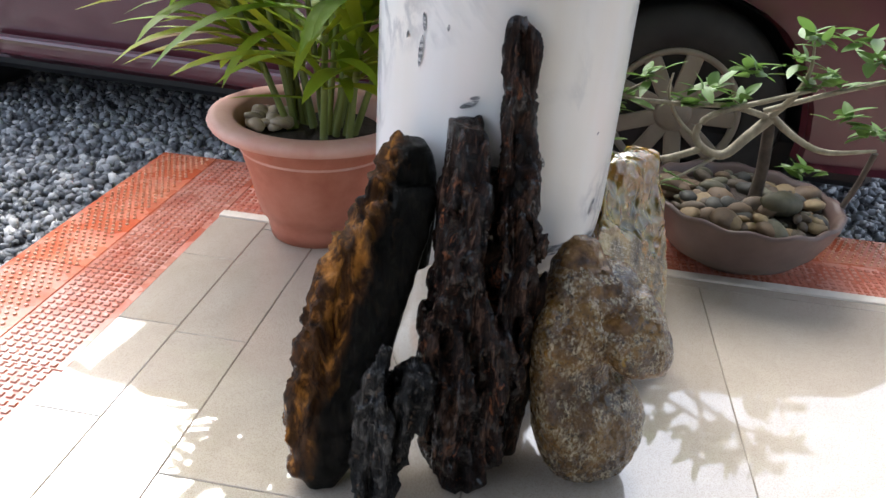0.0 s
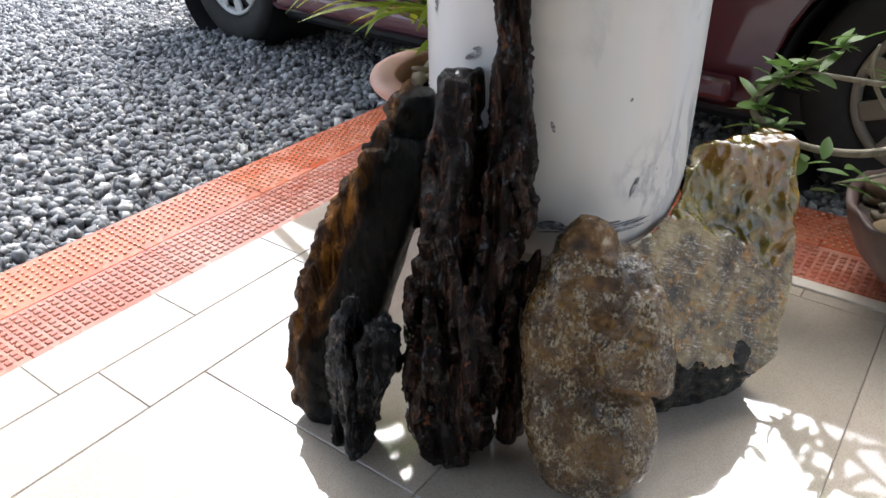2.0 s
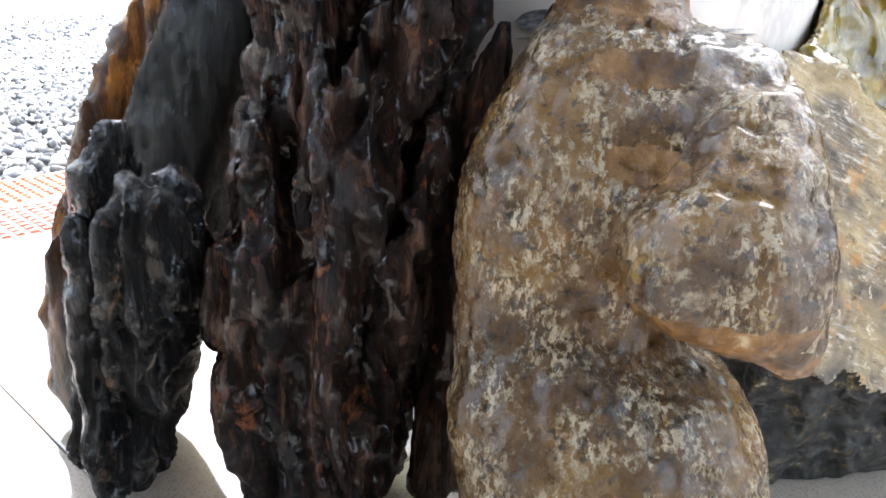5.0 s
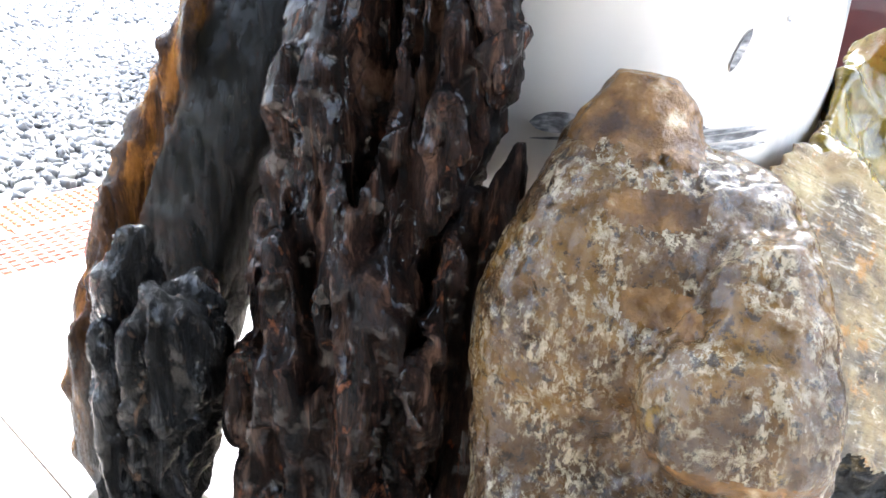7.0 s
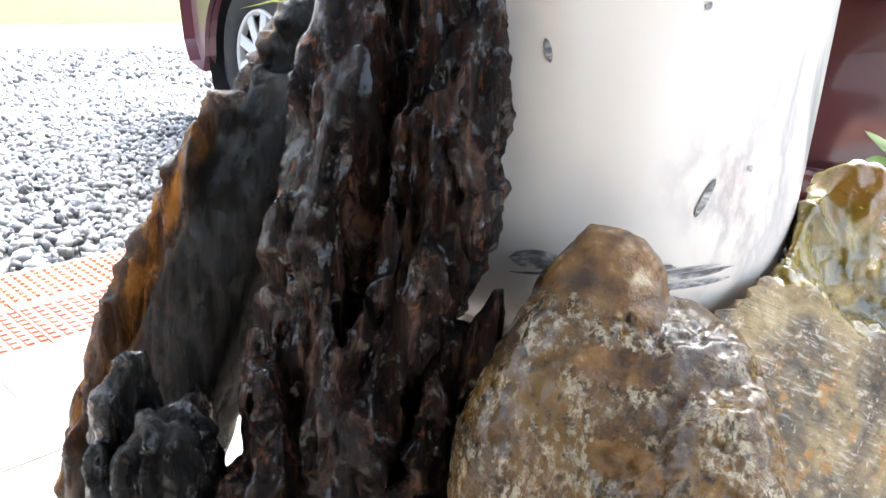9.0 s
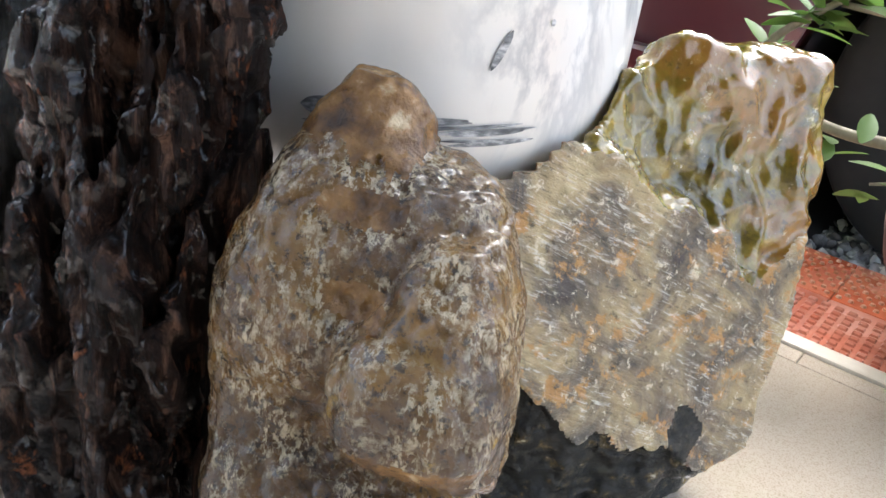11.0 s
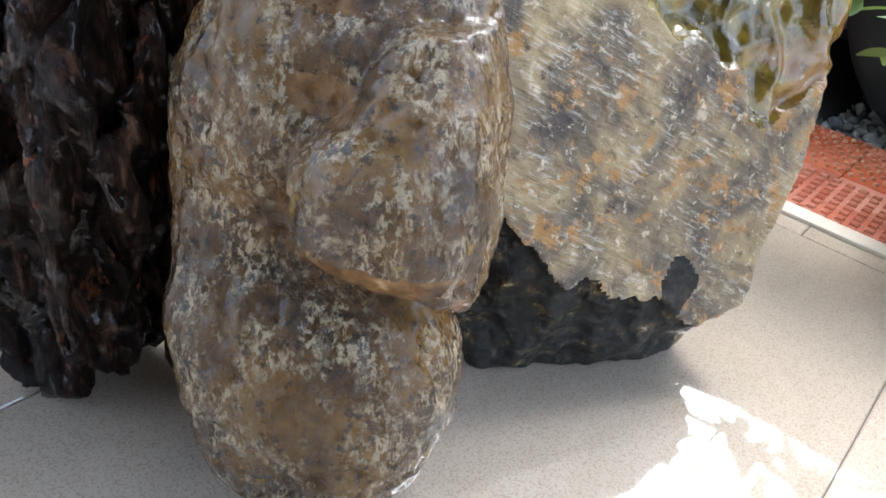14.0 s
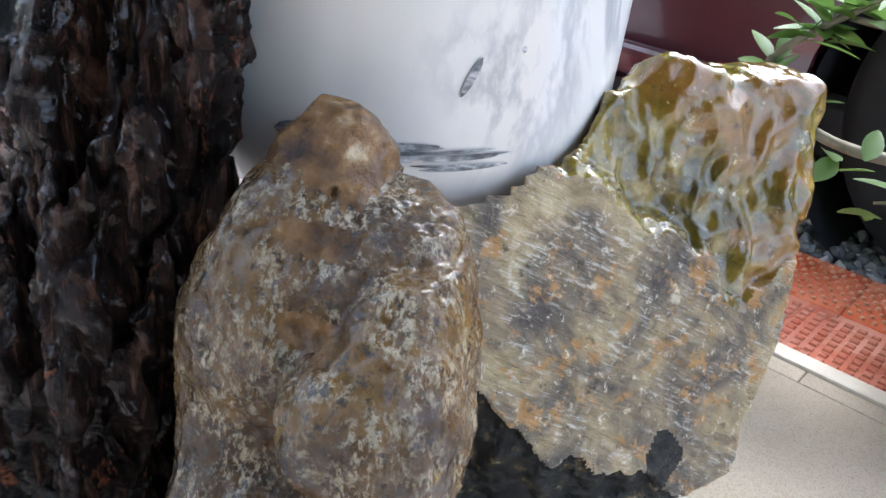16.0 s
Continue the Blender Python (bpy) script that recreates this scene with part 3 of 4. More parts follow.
block = trunk([(0.30, -0.084, -0.034, 0.012, 0.104), (0.40, -0.077, -0.034, 0.044, 0.112), (0.46, -0.074, -0.034, 0.064, 0.116), (0.484, -0.073, -0.034, 0.074, 0.116)], 8.0)
spire = trunk([(0.30, -0.010, 0.036, 0.010, 0.100), (0.40, -0.012, 0.034, 0.046, 0.106), (0.46, -0.012, 0.030, 0.064, 0.107), (0.52, -0.012, 0.025, 0.078, 0.109), (0.58, -0.012, 0.018, 0.084, 0.110), (0.600, -0.008, 0.012, 0.088, 0.108)], 3.2)
cleft = trunk([(0.27, -0.028, -0.022, 0.000, 0.016), (0.34, -0.034, -0.018, 0.000, 0.066), (0.42, -0.034, -0.014, 0.02, 0.090), (0.52, -0.036, -0.010, 0.04, 0.150)], 4.0)
fin = trunk([(0.02, 0.008, 0.042, 0.022, 0.060), (0.12, 0.014, 0.050, 0.026, 0.064), (0.22, 0.026, 0.056, 0.032, 0.062), (0.28, 0.038, 0.058, 0.036, 0.056), (0.304, 0.048, 0.056, 0.042, 0.050)], 2.3)
knob = blob((0.038, 0.046, 0.335), (0.012, 0.014, 0.020))


def log_field(S, D, Z):
    f = carve(melt(melt(body(S, D, Z), block(S, D, Z), 0.006), spire(S, D, Z), 0.008), cleft(S, D, Z), 0.004)
    f = melt(f, knob(S, D, Z), 0.006)
    for c, w, z0, z1, dp in ((-0.082, 0.005, 0.06, 0.33, 0.010), (-0.052, 0.005, 0.10, 0.30, 0.012), (0.004, 0.006, 0.05, 0.27, 0.013), (0.022, 0.004, 0.20, 0.40, 0.010)):
        mid = c + 0.010 * np.sin(Z * 31 + c * 200)
        depth = dp * np.clip((Z - z0) / 0.03, 0, 1) * np.clip((z1 - Z) / 0.03, 0, 1)
        f = f + depth * np.exp(-((S - mid) / w) ** 2)
    return f


loc, pts, quads = sculpt(log_field, (-0.135, -0.04, 0), (0.075, 0.13, 0.615), 0.0021, LOG_AXES, log_relief)
lone_stone("petrified_log", pts, quads, LOG, "dark brown petrified wood log standing against the column")
loc, pts, quads = sculpt(fin, (0.01, 0.01, 0), (0.075, 0.075, 0.31), 0.0022, LOG_AXES, lambda p, q: 0.3 * wood_relief(p) + 0.001)
lone_stone("petrified_log", pts, quads, LOG, "slim black petrified wood splinter behind the tall log")


def rind_edge(z):
    return -0.146 - (0.395 - z) * 0.40


def slab_relief(p, q):
    """Layered bark on one side, a smooth split face on the other."""
    face = max(0.0, min(1.0, (q[0] - rind_edge(q[2])) / 0.012))
    along = p + Vector((0.22 * p.z, 0, 0))
    r = 0.55 * wood_relief(along) + 0.011 * (ridged(along, 34, 2.0) - 0.5)
    return r * (1 - 0.93 * face) + 0.0012 * face * noise.noise(p * 60)


plate = trunk([(0.0, -0.255, -0.215, 0.010, 0.050), (0.04, -0.271, -0.190, 0.004, 0.080), (0.11, -0.274, -0.163, 0.010, 0.095), (0.19, -0.260, -0.140, 0.030, 0.110),
               (0.27, -0.232, -0.116, 0.048, 0.125), (0.34, -0.200, -0.094, 0.068, 0.138), (0.385, -0.164, -0.084, 0.084, 0.140), (0.402, -0.142, -0.090, 0.094, 0.132)], 3.6)
back_lump = trunk([(0.28, -0.175, -0.085, 0.100, 0.150), (0.36, -0.168, -0.080, 0.102, 0.156), (0.42, -0.150, -0.084, 0.106, 0.158), (0.448, -0.130, -0.096, 0.114, 0.150)], 2.6)
toe = blob((-0.266, 0.03, 0.03), (0.016, 0.020, 0.016))
loc, pts, quads = sculpt(lambda S, D, Z: melt(melt(plate(S, D, Z), back_lump(S, D, Z), 0.004), toe(S, D, Z), 0.006), (-0.295, -0.01, 0), (-0.07, 0.175, 0.46), 0.0023, LOG_AXES, slab_relief)
lone_stone("petrified_log", pts, quads, LOG_BROWN, "leaning petrified wood slab with orange-brown edges")

stub = trunk([(0.0, -0.188, -0.160, -0.030, 0.000), (0.02, -0.196, -0.150, -0.046, 0.006), (0.06, -0.199, -0.138, -0.050, 0.014), (0.11, -0.198, -0.126, -0.050, 0.018), (0.16, -0.190, -0.113, -0.046, 0.022), (0.188, -0.178, -0.110, -0.040, 0.020)], 2.8)
horn = trunk([(0.14, -0.188, -0.152, -0.040, 0.018), (0.19, -0.182, -0.152, -0.030, 0.014), (0.218, -0.174, -0.152, -0.022, 0.010), (0.236, -0.166, -0.156, -0.014, 0.004)], 2.4)
horn_low = trunk([(0.14, -0.146, -0.111, -0.048, 0.016), (0.185, -0.143, -0.106, -0.044, 0.010), (0.202, -0.140, -0.106, -0.038, 0.004), (0.211, -0.132, -0.112, -0.032, -0.004)], 3.0)
groove = trunk([(0.03, -0.153, -0.149, -0.09, -0.048), (0.11, -0.155, -0.145, -0.09, -0.036), (0.18, -0.158, -0.142, -0.09, -0.010), (0.25, -0.160, -0.138, -0.09, 0.05)], 2.5)


def stub_field(S, D, Z):
    return carve(melt(melt(stub(S, D, Z), horn(S, D, Z), 0.008), horn_low(S, D, Z), 0.008), groove(S, D, Z), 0.006)


def stub_relief(p, q):
    return 0.75 * wood_relief(p) + 0.003 * noise.noise(Vector((p.x * 70, p.y * 70, p.z * 34))) + 0.002


loc, pts, quads = sculpt(stub_field, (-0.225, -0.07, 0), (-0.085, 0.04, 0.245), 0.0021, LOG_AXES, stub_relief)
lone_stone("petrified_log", pts, quads, LOG_GREY, "short grey-black petrified wood piece with two tips")

NODULE_AXES = Frame(0.135, 0.827, 26.8)
core = trunk([(0.0, -0.050, 0.025, -0.010, 0.050), (0.02, -0.074, 0.046, -0.044, 0.070), (0.06, -0.089, 0.058, -0.050, 0.080), (0.10, -0.097, 0.058, -0.046, 0.082), (0.135, -0.101, 0.042, -0.030, 0.080), (0.16, -0.104, 0.012, -0.014, 0.078),
              (0.185, -0.105, 0.006, -0.010, 0.078), (0.21, -0.103, 0.036, -0.015, 0.090), (0.24, -0.098, 0.054, -0.011, 0.092), (0.27, -0.088, 0.046, 0.004, 0.096), (0.295, -0.078, 0.028, 0.020, 0.097),
              (0.306, -0.074, 0.000, 0.034, 0.095), (0.320, -0.066, -0.006, 0.044, 0.092), (0.333, -0.056, -0.014, 0.054, 0.086), (0.341, -0.050, -0.026, 0.062, 0.080)], 2.4)
hood = trunk([(0.160, 0.053, 0.061, 0.000, 0.020), (0.170, 0.044, 0.065, -0.018, 0.030), (0.180, 0.016, 0.066, -0.034, 0.050), (0.190, -0.010, 0.066, -0.044, 0.060), (0.203, -0.021, 0.066, -0.048, 0.060), (0.222, -0.022, 0.064, -0.046, 0.060),
              (0.240, -0.014, 0.060, -0.037, 0.060), (0.258, 0.000, 0.054, -0.021, 0.060), (0.282, 0.012, 0.044, 0.002, 0.060)], 3.2)
bump_side = blob((0.026, 0.052, 0.284), (0.014, 0.020, 0.014))
dimple = blob((-0.022, -0.020, 0.256), (0.024, 0.022, 0.014))
scoop = blob((-0.022, 0.002, 0.288), (0.028, 0.018, 0.012))
under = blob((-0.004, -0.034, 0.166), (0.050, 0.030, 0.017))
notch = blob((0.048, 0.030, 0.166), (0.022, 0.120, 0.011))


def nodule_field(S, D, Z):
    f = carve(core(S, D, Z), under(S, D, Z), 0.010)
    f = carve(f, notch(S, D, Z), 0.004)
    f = melt(f, hood(S, D, Z), 0.003)
    f = melt(f, bump_side(S, D, Z), 0.010)
    f = carve(f, dimple(S, D, Z), 0.010)
    return carve(f, scoop(S, D, Z), 0.010)


def crust_edge(q):
    return 0.307 + 0.004 * math.sin(q[0] * 90) + 0.003 * math.sin(q[0] * 260 + 1) + 0.0018 * math.sin(q[0] * 700 + q[1] * 300) + 0.10 * max(0.0, -0.055 - q[0])


def nodule_relief(p, q):
    if q[2] > crust_edge(q):
        return 0.0045 * noise.noise(p * 38) + 0.0022 * noise.noise(p * 85) + 0.0010 * noise.noise(p * 170) - 0.0010
    pits = max(0.0, noise.noise(p * 95) - 0.25)
    return 0.55 * crust_relief(p) + 0.0016 * noise.noise(Vector((p.x * 130, p.y * 130, p.z * 60))) - 0.006 * pits + 0.001


nodule = thing("agate_nodule", "brown two-lobed agate nodule with a white crust", "stone")
loc, pts, quads = sculpt(nodule_field, (-0.12, -0.05, 0), (0.08, 0.11, 0.35), 0.0018, NODULE_AXES, nodule_relief)
mid = loc[quads].mean(1)
tip = mid[:, 2] > np.array([crust_edge(q) for q in mid])
turned = outward(pts, quads)[quads].mean(1)
lip = ~tip & (turned[:, 2] < -0.15) & (mid[:, 2] > 0.158) & (mid[:, 2] < 0.200) & (mid[:, 0] > -0.020) & (mid[:, 1] < 0.015)
fray = 0.15 * np.sin(mid[:, 0] * 500) * np.sin(mid[:, 2] * 420) + 0.12 * np.sin(mid[:, 0] * 1100 + 1)
patch = ~tip & ~lip & (mid[:, 1] < 0.05) & ((((mid[:, 0] + 0.022) / 0.024) ** 2 + ((mid[:, 2] - 0.287) / 0.009) ** 2 + fray < 1) | (((mid[:, 0] + 0.016) / 0.018) ** 2 + ((mid[:, 2] - 0.250) / 0.008) ** 2 + fray < 1))
stone_part("crusted_body", pts, quads[~tip & ~lip & ~patch], SHELL, nodule)
stone_part("lip", pts, quads[lip], AMBER, nodule, "bare orange-brown underside of the upper lobe")
stone_part("bare_patch", pts, quads[patch], AMBER, nodule, "bare brown glassy patch in the crust")
stone_part("tip", pts, quads[tip], AMBER, nodule, "smooth amber tip")

# the sawn boulder: s along the face, d into the stone (0 at z 0.292 on the face), the face leaning back
SLAB_AXES = Frame(0.108, 1.002, 62.2)
GLOSS_S, GLOSS_Z = (-0.07, 0.005, 0.037, 0.065, 0.089, 0.125, 0.157, 0.164, 0.185, 0.235, 0.270), (0.262, 0.291, 0.284, 0.266, 0.244, 0.236, 0.221, 0.191, 0.186, 0.226, 0.236)
DARK_S, DARK_Z = (-0.06, -0.026, -0.009, 0.023, 0.047, 0.066, 0.113, 0.142, 0.200), (0.160, 0.149, 0.121, 0.094, 0.099, 0.085, 0.070, 0.048, 0.020)


def wander(S, Z, k):
    return 0.0035 * np.sin(S * 95 + k) * np.sin(Z * 80 + 2 * k) + 0.0025 * np.sin(S * 210 + 3 * k + Z * 60) + 0.0008 * np.sin(S * 390 - Z * 150 + k)


def above_saw(S, Z):
    return Z - np.interp(S, GLOSS_S, GLOSS_Z) + wander(S, Z, 1.0)


def below_saw(S, Z):
    return np.interp(S, DARK_S, DARK_Z) - Z + wander(S, Z, 2.3)


def boulder_field(S, D, Z):
    face = 0.010 + (Z - 0.292) * 0.374
    up, dn = above_saw(S, Z), below_saw(S, Z)
    ridge = np.clip((S - 0.185) / 0.03, 0, 1)
    hollow = np.exp(-((S - 0.105) / 0.045) ** 2) * np.clip(up / 0.012, 0, 1) * 0.016
    step = np.clip(up / 0.004, 0, 1) * (0.010 - 0.007 * ridge) + hollow - 0.004 * np.clip((up - 0.06) / 0.04, 0, 1)
    step = step + np.clip(dn / 0.004, 0, 1) * 0.006 + 0.55 * np.clip(dn, 0, 1)
    q = D - face - step
    front = -q / 1.06
    back = (D - face) - 0.075 + 0.06 * np.clip((Z - 0.20) / 0.15, 0, 1) ** 2 * 0.5
    left = -(S - np.interp(Z, (0.0, 0.07, 0.15, 0.21, 0.262, 0.30, 0.325, 0.352), (-0.020, -0.048, -0.052, -0.058, -0.060, 0.034, 0.066, 0.110))) * 0.8
    right = S - np.interp(Z, (0.0, 0.06, 0.10, 0.16, 0.23, 0.30, 0.36), (0.155, 0.178, 0.190, 0.221, 0.236, 0.250, 0.248))
    top = Z - np.interp(S, (-0.06, 0.005, 0.037, 0.052, 0.073, 0.10, 0.125, 0.16, 0.20, 0.245), (0.264, 0.292, 0.288, 0.300, 0.320, 0.336, 0.350, 0.341, 0.343, 0.345)) + 0.25 * np.clip(D - face - 0.02, 0, 1)
    low = np.interp(S, (-0.04, 0.005, 0.06, 0.142, 0.19), (0.052, 0.034, 0.040, 0.055, 0.066)) - 0.5 * np.clip(D - face, 0, 0.03) - 1.6 * np.clip(D - face - 0.03, 0, 1) - Z
    f = front
    for g in (back, left, right, top, low):
        f = carve(f, -g, 0.005)
    clear = 0.178 - np.hypot(S + 0.0405, D - 0.1798)
    return np.maximum(f, clear)


def boulder_relief(p, q):
    up, dn = float(above_saw(q[0], q[2])), float(below_saw(q[0], q[2]))
    n = noise.noise
    rut = n(Vector((q[0] * 18 - q[2] * 8, q[1] * 20, q[2] * 170 + q[0] * 85)))
    flat = 0.0012 * n(p * 45) + 0.0010 * n(p * 130) + 0.0013 * rut - 0.0040 * max(0.0, n(p * 75) - 0.25)
    if dn > -0.004:
        k = min(1.0, (dn + 0.004) / 0.012)
        return flat * (1 - k) + k * (0.6 * chip_relief(p) + 0.002)
    cell = noise.voronoi(Vector((p.x * 30, p.y * 30, p.z * 22)) + Vector((0.4, 0.4, 0.4)) * n(p * 30))[0]
    rough = 0.013 * (cell[0] - 0.38) + 0.006 * n(p * 24) + 0.0030 * ridged(p, 38, 30) + 0.0008 * n(p * 110)
    if q[1] < 0.018 + (q[2] - 0.292) * 0.374:
        k = min(1.0, max(0.0, (up + 0.003) / 0.008))
        return flat * (1 - k) + k * rough
    return rough


slab = thing("agate_slab", "amber agate boulder with one sawn flat face", "stone")
loc, pts, quads = sculpt(boulder_field, (-0.075, -0.13, 0), (0.262, 0.09, 0.36), 0.0021, SLAB_AXES, boulder_relief)
mid = loc[quads].mean(1)
up, dn = above_saw(mid[:, 0], mid[:, 2]), below_saw(mid[:, 0], mid[:, 2])
fore = mid[:, 1] < 0.022 + (mid[:, 2] - 0.292) * 0.374
dark = (dn > 0) & (mid[:, 0] < 0.150)
sawn = (up < 0) & ~dark & fore
blot = ((mid[:, 0] - 0.116) / 0.016) ** 2 + ((mid[:, 2] - 0.086 + wander(mid[:, 0], mid[:, 2], 4.0)) / 0.017) ** 2 < 1
dark = dark | (blot & fore)
sawn = sawn & ~dark
stone_part("body", pts, quads[~sawn & ~dark], SLAB_GLOSS, slab, "glossy amber broken stone")
stone_part("sawn_face", pts, quads[sawn], SLAB_CUT, slab, "dull grey-brown sawn face with diagonal scratches")
stone_part("dark_foot", pts, quads[dark], OBSIDIAN, slab, "black glassy foot of the slab")

# ---- terracotta pot with a palm ----
POT = (-0.47, 1.44)
pot = thing("palm_pot", "wide-rimmed terracotta flower pot on the porch corner", "flower pot", (*POT, 0))
body = [(0.001, 0.002), (0.100, 0.002), (0.106, 0.03), (0.108, 0.05), (0.120, 0.058), (0.128, 0.085), (0.142, 0.15), (0.156, 0.20), (0.172, 0.235), (0.200, 0.246)]
part("pot_body", lathe("pot_body", body, CLAY, 72), pot)
rim = [(0.198, 0.244), (0.214, 0.250), (0.219, 0.260), (0.215, 0.270), (0.200, 0.273), (0.170, 0.271), (0.163, 0.266), (0.158, 0.20)]
part("rim", lathe("rim", rim, CLAY_PALE, 72), pot, "pale pink pot rim")
part("soil", lathe("soil", [(0.001, 0.232), (0.08, 0.230), (0.158, 0.222)], SOIL, 40, lambda a, i: 0.004 * math.sin(5 * a + i)), pot)


def ico():
    bm = bmesh.new()
    bmesh.ops.create_icosphere(bm, subdivisions=1, radius=1)
    v = np.array([p.co[:] for p in bm.verts])
    f = np.array([[q.index for q in p.verts] for p in bm.faces])
    bm.free()
    return v, f


ICO_V, ICO_F = ico()
rng = np.random.default_rng(5)


def pebble_mesh(name, mat, seed, size):
    r = np.random.default_rng(seed)
    bm = bmesh.new()
    bmesh.ops.create_icosphere(bm, subdivisions=2, radius=1)
    sc = r.uniform(0.7, 1.15, 3) * size * np.array([1.15, 0.95, 0.62])
    for p in bm.verts:
        p.co *= 1 + 0.16 * noise.noise(p.co * 1.3 + Vector((seed, 0, 0)))
        p.co = Vector(np.array(p.co) * sc)
    me = bpy.data.meshes.new(name)
    bm.to_mesh(me)
    bm.free()
    me.materials.append(mat)
    me.polygons.foreach_set("use_smooth", [True] * len(me.polygons))
    return me


TONES = [speckled("pebble_" + n, [(0.3, a), (0.7, b)], 45, 0.65, 90, 0.3) for n, a, b in (
    ("brown", (0.055, 0.038, 0.022), (0.105, 0.075, 0.045)), ("dark", (0.025, 0.024, 0.018), (0.055, 0.050, 0.038)), ("tan", (0.15, 0.10, 0.045), (0.27, 0.19, 0.09)),
    ("rust", (0.085, 0.052, 0.026), (0.15, 0.095, 0.05)), ("olive", (0.06, 0.055, 0.03), (0.12, 0.105, 0.06)))]
TAN = speckled("pebble_beige", [(0.3, (0.34, 0.26, 0.18)), (0.7, (0.46, 0.37, 0.27))], 45, 0.5, 90, 0.3)
beige = [pebble_mesh("pebble", TAN, s, 0.021) for s in range(3)]
for k in range(16):
    a, r = rng.uniform(2.2, 3.9), rng.uniform(0.06, 0.135)
    tagged(part("pebble", beige[k % 3], at=pose(POT[0] + r * math.cos(a), POT[1] + r * math.sin(a), 0.241 + rng.uniform(0, 0.012), rng.uniform(-20, 20), rng.uniform(-20, 20), rng.uniform(0, 360))),
           "smooth beige pebble on the pot soil", "pebble", "pebbles in the palm pot")


def blade(root, way, length, width, droop, fold=0.25, n=9):
    """One long pointed leaf."""
    way = Vector(way).normalized()
    side = way.cross(Vector((0, 0, 1))).normalized()
    verts, faces = [], []
    p, d = Vector(root), way.copy()
    for i in range(n):
        t = i / (n - 1)
        w = width * (math.sin(math.pi * min(1, 0.12 + 0.88 * t)) ** 0.7) * (1 if t < 0.98 else 0.2)
        up = side.cross(d).normalized()
        for s in (-1, 0, 1):
            verts.append(tuple(p + side * (s * w) + up * (abs(s) * w * fold)))
        d = (d + Vector((0, 0, -droop / n)) * (0.4 + t)).normalized()
        p = p + d * (length / (n - 1))
    for i in range(n - 1):
        for k in range(2):
            faces.append((3 * i + k, 3 * i + k + 1, 3 * i + k + 4, 3 * i + k + 3))
    return verts, faces


palm = thing("areca_palm", "green and yellowing areca palm in a terracotta pot", "potted palm", (POT[0] + 0.02, POT[1] + 0.01, 0.23))
for k in range(22):
    a, r = rng.uniform(0, 6.28), rng.uniform(0.01, 0.08)
    foot = Vector((r * math.cos(a), r * math.sin(a), 0))
    lean = Vector((math.cos(a) * rng.uniform(0.05, 0.30), math.sin(a) * rng.uniform(0.05, 0.25), 0.55))
    top = foot + lean * rng.uniform(0.9, 1.5)
    part("stem", mesh_of("stem", *tube([foot, foot + lean * 0.4 + Vector((0, 0, 0.02)), top], [0.008, 0.006, 0.003], 7, 5), STEM), palm)
    pieces = []
    for j in range(9):
        t = 0.20 + 0.78 * j / 8
        q = foot.lerp(top, t)
        for sgn in (-1, 1):
            b = a + sgn * rng.uniform(0.5, 1.1)
            pieces.append(blade(q, (math.cos(b), math.sin(b), rng.uniform(0.3, 1.1)), rng.uniform(0.20, 0.36), rng.uniform(0.012, 0.021), rng.uniform(0.5, 1.8)))
    part("frond", mesh_of("frond", *joined(pieces), PALM), palm)
for sx, sy, sz, wz, ln, wd, dr, mat in ((-0.03, -0.02, 0.16, 0.25, 0.36, 0.024, 0.9, PALM_YELLOW), (-0.04, -0.03, 0.13, 0.35, 0.26, 0.027, 1.1, PALM_YELLOW), (-0.03, 0.0, 0.17, 0.3, 0.38, 0.015, 1.0, PALM_DRY),
                                        (-0.02, -0.05, 0.08, 0.10, 0.16, 0.008, 0.3, PALM), (-0.05, 0.02, 0.2, 0.4, 0.44, 0.024, 0.9, PALM_YELLOW), (-0.06, 0.04, 0.24, 0.3, 0.46, 0.022, 0.8, PALM_YELLOW), (0.05, -0.08, 0.13, 0.3, 0.11, 0.013, 2.5, PALM)):
    part("leaf", mesh_of("leaf", *blade((sx, sy, sz), (-1.0 if sx < 0 else 0.2, -0.35, wz), ln, wd, dr), mat), palm)

# ---- bonsai bowl ----
BOWLP = (0.445, 1.555)
bowl = thing("bonsai_bowl", "round brown stoneware bowl with a scalloped rim", "bonsai pot", (*BOWLP, 0))
prof = [(0.001, 0.003), (0.075, 0.003), (0.080, 0.018), (0.100, 0.022), (0.140, 0.040), (0.172, 0.075), (0.192, 0.115), (0.202, 0.148), (0.204, 0.156), (0.196, 0.158), (0.186, 0.150), (0.178, 0.118)]
part("bowl_body", lathe("bowl_body", prof, BOWL, 96, lambda a, i: 0.0035 * math.sin(14 * a) * (i >= 7)), bowl)
part("soil", lathe("soil", [(0.001, 0.150), (0.1, 0.142), (0.182, 0.126)], SOIL, 40), bowl)
kinds = [pebble_mesh("pebble", t, 10 + i, 0.019 + 0.003 * (i % 2)) for i, t in enumerate(TONES)]
for k in range(115):
    a, r = rng.uniform(0, 6.28), 0.165 * math.sqrt(rng.uniform(0.03, 1))
    s = rng.uniform(0.5, 1.55)
    ob = part("pebble", kinds[int(rng.integers(0, 5))], at=pose(BOWLP[0] + r * math.cos(a), BOWLP[1] + r * math.sin(a), 0.152 - 0.014 * (r / 0.17) ** 2 + rng.uniform(-0.008, 0.010), rng.uniform(-25, 25), rng.uniform(-25, 25), rng.uniform(0, 360)))
    ob.scale = (s, s, s)
    tagged(ob, "smooth river pebble covering the bonsai soil", "pebble", "pebbles in the bonsai bowl")
